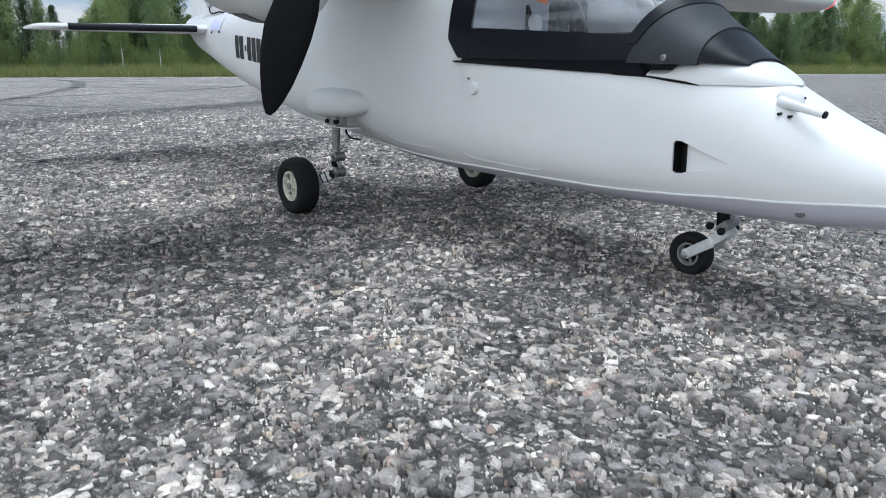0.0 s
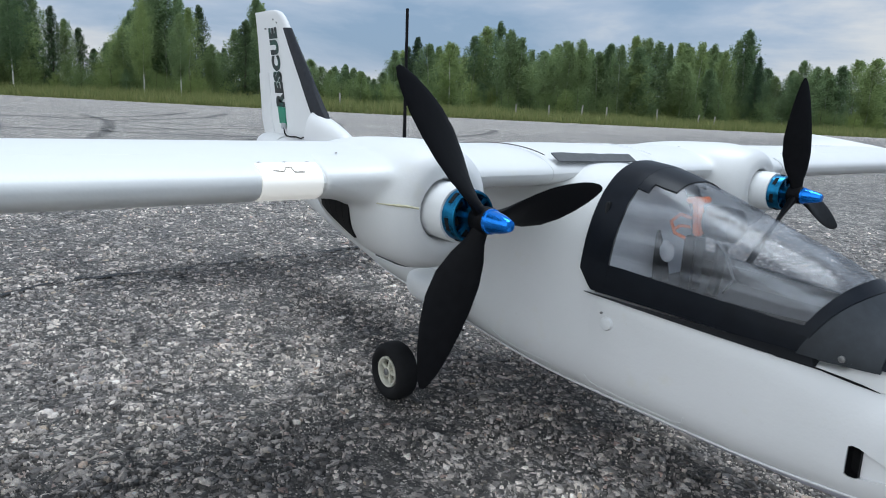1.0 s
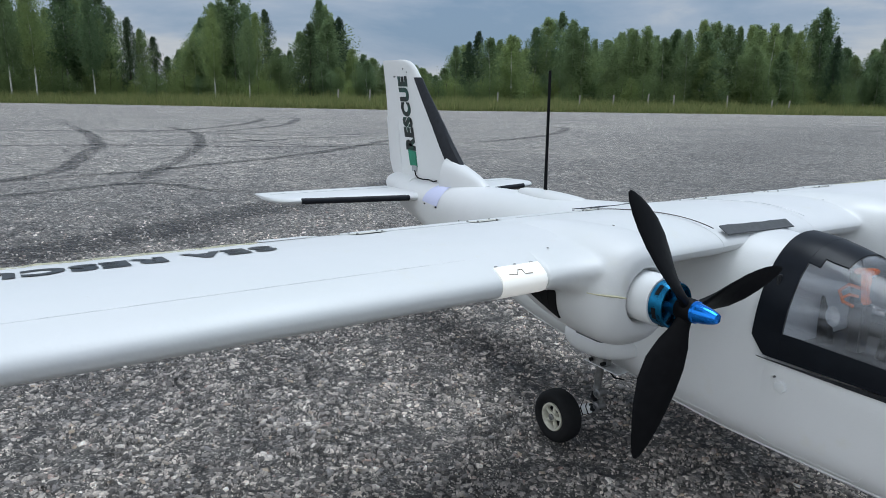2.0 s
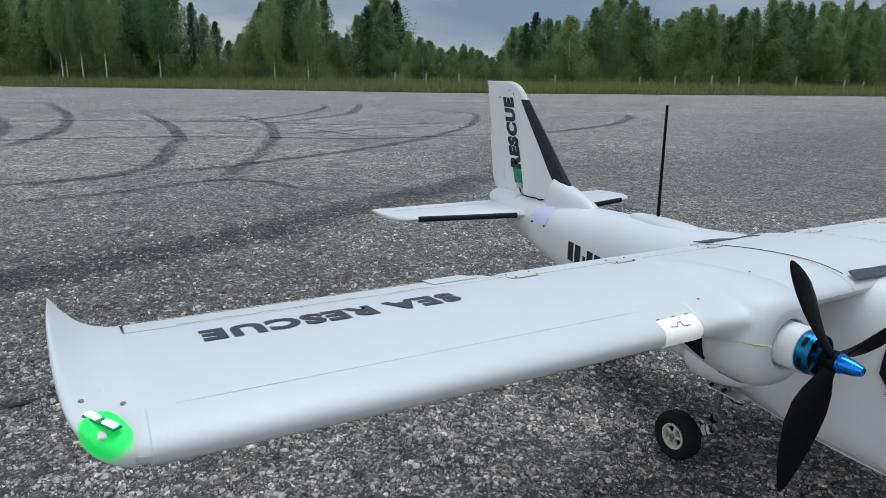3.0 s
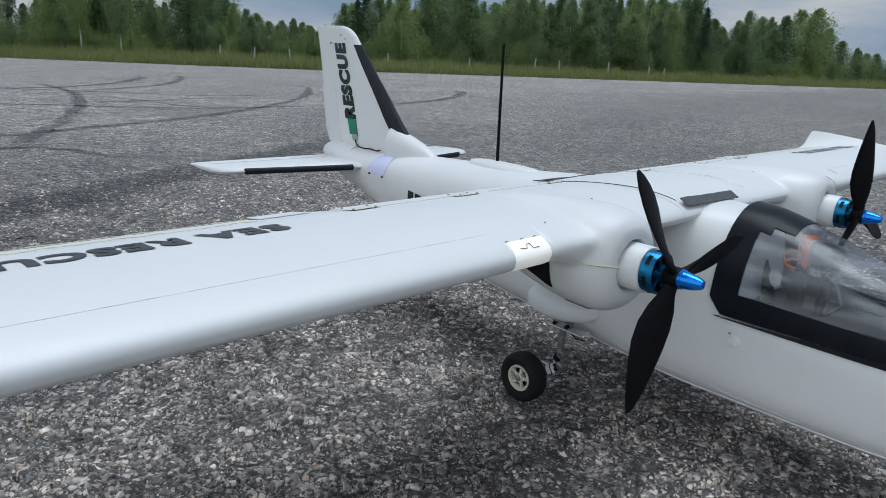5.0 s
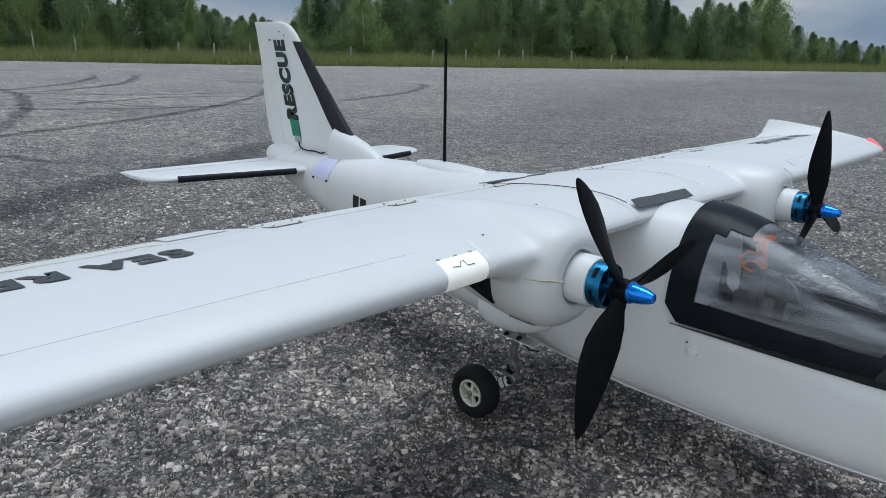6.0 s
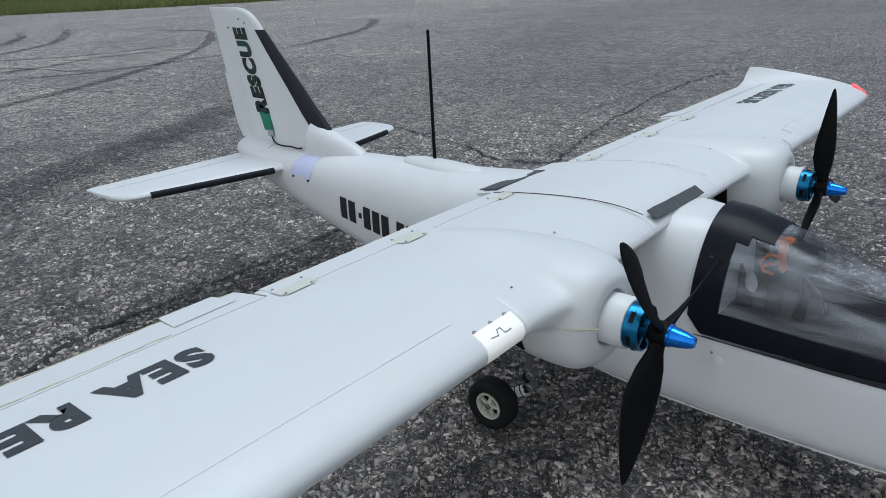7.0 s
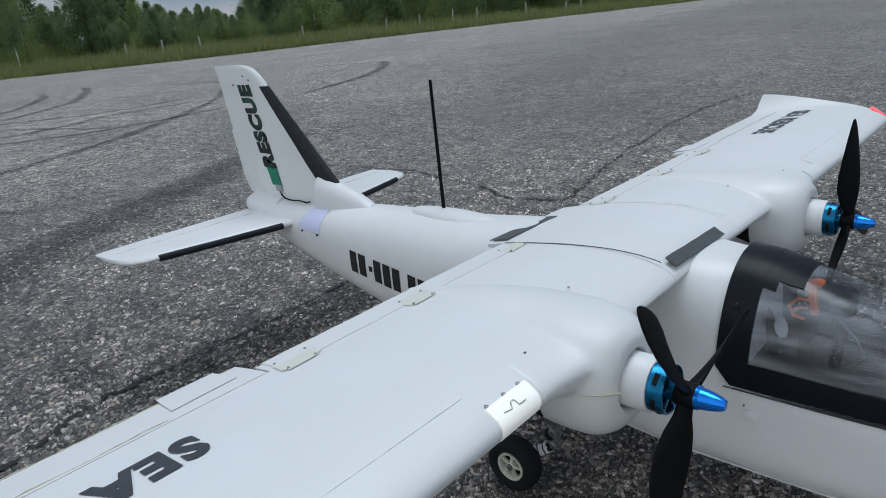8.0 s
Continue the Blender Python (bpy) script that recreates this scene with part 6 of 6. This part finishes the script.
def stones(name, count, near, far, lo, hi, seed, even=1.0):
    """Broken flat-topped stones, sunk where the surface has worn away."""
    rng = np.random.default_rng(seed)
    xy = scatter(count, near, far, rng, even)
    n = len(xy)
    size = lo + (hi - lo) * rng.random(n) ** 2.4
    ring = np.arange(6) / 6 * math.tau + rng.random((n, 1)) * math.tau + 0.7 * (rng.random((n, 6)) - 0.5)
    r = size[:, None] * (0.50 + 1.00 * rng.random((n, 6)))
    squash = (0.30 + 0.55 * rng.random(n))[:, None]
    turn = rng.random(n) * math.tau
    c, s = np.cos(turn)[:, None], np.sin(turn)[:, None]
    sunk = 0.0030 * (field(xy, 0.045, 3) - 0.50) + 0.0030 * (field(xy, 0.014, 4) - 0.5) - 0.012 * np.maximum(0, field(xy, 0.03, 5) - 0.72)
    top = 0.0009 + 0.0016 * rng.random(n) + sunk
    tilt = rng.normal(0, 0.24, (n, 2)) * np.minimum(1, 0.003 / size)[:, None] ** 0.6
    verts = np.zeros((n, 12, 3))
    for k, shrink in ((0, 1.0), (6, 0.93)):
        px, py = r * shrink * np.cos(ring), r * shrink * np.sin(ring) * squash
        px, py = px * c - py * s, px * s + py * c
        verts[:, k:k + 6, 0], verts[:, k:k + 6, 1] = px + xy[:, :1], py + xy[:, 1:]
        verts[:, k:k + 6, 2] = -0.004 if k == 0 else top[:, None] + px * tilt[:, :1] + py * tilt[:, 1:]
    tris = [(6, 7, 8), (6, 8, 9), (6, 9, 10), (6, 10, 11)]
    for i in range(6):
        j = (i + 1) % 6
        tris += [(i, j, 6 + j), (i, 6 + j, 6 + i)]
    return heap(name, verts, tris, STONE, "worn grey, white and reddish stones set in the asphalt")


def grit(name, count, near, far, lo, hi, seed, even=1.0):
    """Small sharp grains between the stones."""
    rng = np.random.default_rng(seed)
    xy = scatter(count, near, far, rng, even)
    n = len(xy)
    size = lo + (hi - lo) * rng.random(n) ** 2
    ring = np.arange(3) / 3 * math.tau + rng.random((n, 1)) * math.tau
    verts = np.zeros((n, 4, 3))
    verts[:, :3, 0] = xy[:, :1] + size[:, None] * (0.7 + 0.7 * rng.random((n, 3))) * np.cos(ring)
    verts[:, :3, 1] = xy[:, 1:] + size[:, None] * (0.7 + 0.7 * rng.random((n, 3))) * np.sin(ring)
    base = 0.0006 + 0.0026 * (field(xy, 0.045, 3) - 0.5)
    verts[:, :3, 2] = (base - 0.0008)[:, None]
    verts[:, 3, :2] = xy + size[:, None] * (rng.random((n, 2)) - 0.5)
    verts[:, 3, 2] = base + size * (0.5 + 0.5 * rng.random(n))
    return heap(name, verts, [(0, 1, 3), (1, 2, 3), (2, 0, 3)], GRIT, "fine grey grit between the stones")


stones("aggregate", 125000, 0.10, 1.75, 0.0015, 0.0062, 11, 0.8)
stones("aggregate", 46000, 1.45, 3.0, 0.0022, 0.0078, 12)
grit("grit", 120000, 0.10, 1.5, 0.0006, 0.0016, 13, 0.75)


# ---- verge: grass, posts, bushes and trees ----
def on_verge(deg, beyond):
    r = edge_at(deg) + beyond
    x, y = CENTRE[0] + r * math.cos(radians(deg)), CENTRE[1] + r * math.sin(radians(deg))
    return x, y, height(x, y) - 0.04, r


def grass_mesh(count, seed):
    rng = random.Random(seed)
    verts, faces = [], []
    for k in range(count):
        deg = rng.uniform(92, 196)
        tuft = noise.noise((deg * 1.3, 1.0, 2.0))
        beyond = rng.random() ** 1.4 * 10.0
        x, y, z, r = on_verge(deg, beyond + 0.1)
        tall = (0.24 + 0.19 * beyond ** 0.5 + 0.30 * max(0, tuft)) * rng.uniform(0.5, 1.35)
        wide = rng.uniform(0.02, 0.05)
        a = rng.random() * math.tau
        lx, ly = rng.gauss(0, 0.3) * tall, rng.gauss(0, 0.3) * tall
        o = len(verts)
        verts += [(x - wide * math.cos(a), y - wide * math.sin(a), z), (x + wide * math.cos(a), y + wide * math.sin(a), z), (x + lx, y + ly, z + tall)]
        faces.append((o, o + 1, o + 2))
    me = bpy.data.meshes.new("mesh")
    me.from_pydata(verts, [], faces)
    me.materials.append(GRASS)
    return me


tagged(new("grass", grass_mesh(80000, 5)), "tall uneven grass and weeds along the apron's edge", "grass", kind="stuff")


def leaf_cloud(sprays, per, size, seed, hang=0.0):
    """Many small leaves along sprays (root, tip, spread), denser towards each tip."""
    g = np.random.default_rng(seed)
    root, tip = (np.array([w[k] for w in sprays]) for k in (0, 1))
    wide = np.array([w[2] for w in sprays])
    n = len(sprays) * per
    k = np.repeat(np.arange(len(sprays)), per)
    u = g.random(n)[:, None] ** 0.65
    p = root[k] * (1 - u) + tip[k] * u + np.clip(g.normal(0, 1, (n, 3)), -1.5, 1.5) * (wide[k][:, None] * (0.55 + 0.45 * np.sin(math.pi * u)))
    p[:, 2] -= hang * np.minimum(1.6, np.abs(g.normal(0, 1, n))) * wide[k]
    p[:, 2] = np.maximum(p[:, 2], 0.05)
    a = g.normal(0, 1, (n, 3)) * np.array((1, 1, 0.8))
    a /= np.linalg.norm(a, axis=1)[:, None]
    b = np.cross(a, g.normal(0, 1, (n, 3)))
    b /= np.linalg.norm(b, axis=1)[:, None]
    s = (size * g.uniform(0.6, 1.4, n))[:, None]
    verts = np.stack([p - a * s, p + b * s * 0.55, p + a * s, p - b * s * 0.5], 1).reshape(-1, 3)
    me = bpy.data.meshes.new("mesh")
    me.from_pydata(verts.tolist(), [], np.arange(4 * n).reshape(-1, 4).tolist())
    return me


def stem(tall, thick, seed, limbs):
    """A bent tapering trunk and its limbs, each a mesh of its own."""
    rng = random.Random(seed)
    bend = [(rng.uniform(-0.03, 0.03) * tall * k / 5, rng.uniform(-0.03, 0.03) * tall * k / 5, tall * k / 5) for k in range(6)]
    bend[0] = (0, 0, -0.2)
    boughs = []
    for k in range(limbs):
        h = rng.uniform(0.25, 0.85)
        a, reach = rng.random() * math.tau, tall * rng.uniform(0.06, 0.13)
        i = min(4, int(h * 5))
        p = Vector(bend[i]).lerp(Vector(bend[i + 1]), h * 5 - i)
        q = p + Vector((math.cos(a) * reach, math.sin(a) * reach, reach * rng.uniform(0.5, 1.3)))
        boughs.append(tube([p, p.lerp(q, 0.5) + Vector((0, 0, -0.05 * reach)), q], [thick * 0.3, thick * 0.2, thick * 0.06], 5))
    return tube(bend, [thick, thick * 0.85, thick * 0.65, thick * 0.5, thick * 0.32, thick * 0.12], 8), boughs


def tree(kind, seed):
    """A tree 6 m high; placed and scaled by its copies."""
    rng = random.Random(seed)
    sprays = []
    if kind == "birch":
        low, lean = (0.36 if seed % 3 == 0 else 0.16), rng.uniform(0, math.tau)
        for k in range(84):
            h = low + (0.98 - low) * (k + rng.random()) / 84
            v = (h - low) / (1 - low)
            reach = 6 * (0.085 * math.sqrt(max(0.0, 1 - (1.75 * v - 0.80) ** 2)) + 0.085 * math.sin(math.pi * min(1, 0.12 + 0.88 * v) ** 0.8) + 0.012) * rng.uniform(0.5, 1.4)
            a = k * 2.4 + rng.uniform(-0.5, 0.5)
            reach *= (1 + 0.3 * math.cos(a - lean)) * min(1.0, 1.50 * (1 - v) ** 0.50 + 0.16)
            root = (0.1 * reach * math.cos(a), 0.1 * reach * math.sin(a), 6 * h - 0.5 * reach)
            sprays.append((root, (reach * math.cos(a), reach * math.sin(a), 6 * h + rng.uniform(-0.1, 0.45) * reach), 0.09 + 0.15 * reach))
        label, leaf, bark, per, size, hang = "slender birch with a loose green crown", LEAF_BIRCH, BARK_WHITE, 125, 0.056, 1.3
        bm, boughs = stem(5.8, 0.075, seed, 6)
    elif kind == "pine":
        for k in range(90):
            h = 0.07 + 0.93 * (k + rng.random()) / 90
            reach = 6 * 0.25 * (1.02 - h) ** 0.65 * rng.uniform(0.55, 1.2)
            a = k * 2.4 + rng.uniform(-0.6, 0.6)
            sprays.append(((0, 0, 6 * h), (reach * math.cos(a), reach * math.sin(a), 6 * h - 0.10 * reach + 0.02), 0.06 + 0.16 * reach))
        label, leaf, bark, per, size, hang = "dark dense conifer with drooping boughs", LEAF_PINE, BARK_DARK, 95, 0.056, 0.8
        bm, boughs = stem(5.8, 0.09, seed, 3)
    else:
        for k in range(80):
            a, out = k * 2.4, math.sqrt((k + 0.5) / 80)
            reach = 6 * 0.33 * out * rng.uniform(0.75, 1.2)
            top = 6 * (0.95 - 0.62 * out**2) * rng.uniform(0.6, 1.05)
            root = (0.35 * reach * math.cos(a), 0.35 * reach * math.sin(a), 0.25 * top)
            sprays.append((root, (reach * math.cos(a), reach * math.sin(a), top), 0.20 + 0.05 * reach))
        label, leaf, bark, per, size, hang = "bushy young willow in full leaf", LEAF_BUSH, BARK_DARK, 100, 0.062, 0.4
        bm, boughs = stem(4.6, 0.09, seed, 4)
    name = {"birch": "birch", "pine": "conifer", "bush": "willow_bush"}[kind]
    t = thing(name, label, "bush" if kind == "bush" else "tree", group={"birch": "birches at the wood's edge", "pine": "conifers in the wood", "bush": "bushes along the verge"}[kind])
    part("trunk", bm, bark, t, "white birch trunk" if kind == "birch" else "")
    for b in boughs:
        part("limb", b, BARK_DARK, t)
    part("crown", leaf_cloud(sprays, per, size, seed + 500, hang), leaf, t)
    return t


MODELS = {"birch": [tree("birch", 20 + k) for k in range(6)], "bare": [tree("birch", 30), tree("birch", 33)], "pine": [tree("pine", 40 + k) for k in range(3)], "bush": [tree("bush", 60 + k) for k in range(4)]}
used = set()


def plant(kind, deg, beyond, rise, rng, wide=1.0):
    """Plants a tree whose top stands rise degrees above the level of the eye."""
    x, y, z, r = on_verge(deg, beyond)
    tall = max(0.9, math.tan(radians(rise)) * r + 0.45 - z)
    ob = rng.choice(MODELS[kind])
    s = tall / 6.1
    m = pose(x, y, z, 0, 0, rng.uniform(0, 360)) @ Matrix.Diagonal((s * wide, s * wide, s, 1))
    if ob.name in used:
        copy_thing(ob, m @ Matrix.Diagonal((1 / ob.scale.x, 1 / ob.scale.y, 1 / ob.scale.z, 1)))
    else:
        used.add(ob.name)
        ob.matrix_basis = m


SKYLINE = [(90, 0.9), (103, 0.9), (107, 1.5), (109, 2.0), (110, 3.0), (111.5, 4.2), (113, 3.9), (115, 4.1), (117, 3.4), (118.5, 4.0), (119.5, 5.8), (121, 4.8), (123, 5.2), (125, 5.7), (127, 5.0), (129, 5.7), (131, 4.6), (133, 5.3), (134, 4.4), (136, 5.0), (138, 6.0), (140, 5.6), (141, 4.0),
           (142, 4.9), (143, 4.1), (145, 4.2), (146.5, 3.6), (148, 1.4), (150, 2.2), (153, 2.3), (155, 3.0), (156, 5.0), (157.3, 6.7), (158.5, 5.0), (160, 3.1), (161, 3.4), (162, 6.2), (165, 7.0), (167, 4.6), (169, 2.4), (169.7, 3.4), (171, 4.2), (174, 6.0), (178, 5.5), (184, 5.0), (198, 4.6)]
rng = random.Random(77)
deg = 92.0
while deg < 197:
    top = curve_at(SKYLINE, deg)[0]
    kind = "pine" if rng.random() < (0.5 if 155.5 < deg < 159 or 168 < deg < 174 or 143 < deg < 146 else 0.05) else "birch"
    plant(kind, deg, rng.uniform(9, 17), top * rng.uniform(0.90, 1.16), rng, rng.uniform(0.70, 1.25) if top > 2.5 else 1.3)
    deg += rng.uniform(0.6, 1.05)
for k in range(105):
    deg = rng.uniform(93, 197)
    top = curve_at(SKYLINE, deg)[0]
    plant("pine" if rng.random() < 0.06 else "birch", deg, rng.uniform(8, 24), top * rng.uniform(0.66, 1.0), rng, 1.3)
deg = 92.0
while deg < 197:
    top = min(curve_at(SKYLINE, deg)[0], rng.uniform(0.7, 2.5))
    plant("bush" if rng.random() < 0.82 else "birch", deg, rng.uniform(7.5, 11), top, rng, rng.uniform(0.9, 1.35))
    deg += rng.uniform(0.55, 1.0)
for deg, beyond, top in ((-179.3 + 360, 6.0, 6.5), (179.4, 5.2, 7.0), (177.9, 4.8, 7.2), (180.4, 7.0, 6.0), (165.8, 6.0, 6.0), (163.2, 6.5, 5.4), (174.2, 6.0, 6.5)):
    plant("bare", deg, beyond, top, rng, 0.62)
# a loose ring of wood round the rest of the field
for k in range(26):
    plant("birch" if k % 3 else "pine", 200 + 250 * k / 26, rng.uniform(6, 30), rng.uniform(2.0, 3.6), rng, 2.2)

post = thing("fence_post", "weathered pale wooden fence post in the grass", "fence post", group="posts along the verge")
part("post", tube([(0, 0, -0.2), (0.01, 0, 0.6), (0.0, 0.01, 1.20)], [0.055, 0.052, 0.048], 8), POST_WOOD, post)
for k, deg in enumerate((156.3, 153.8, 151.0, 143.2, 136.5, 133.8, 131.2, 129.2, 125.3, 122.3, 121.1)):
    x, y, z, r = on_verge(deg, 3.6)
    m = pose(x, y, z, rng.uniform(-4, 4), rng.uniform(-4, 4), k * 40) @ Matrix.Diagonal((1, 1, 0.85 + 0.25 * rng.random(), 1))
    if k:
        copy_thing(post, m)
    else:
        post.matrix_basis = m
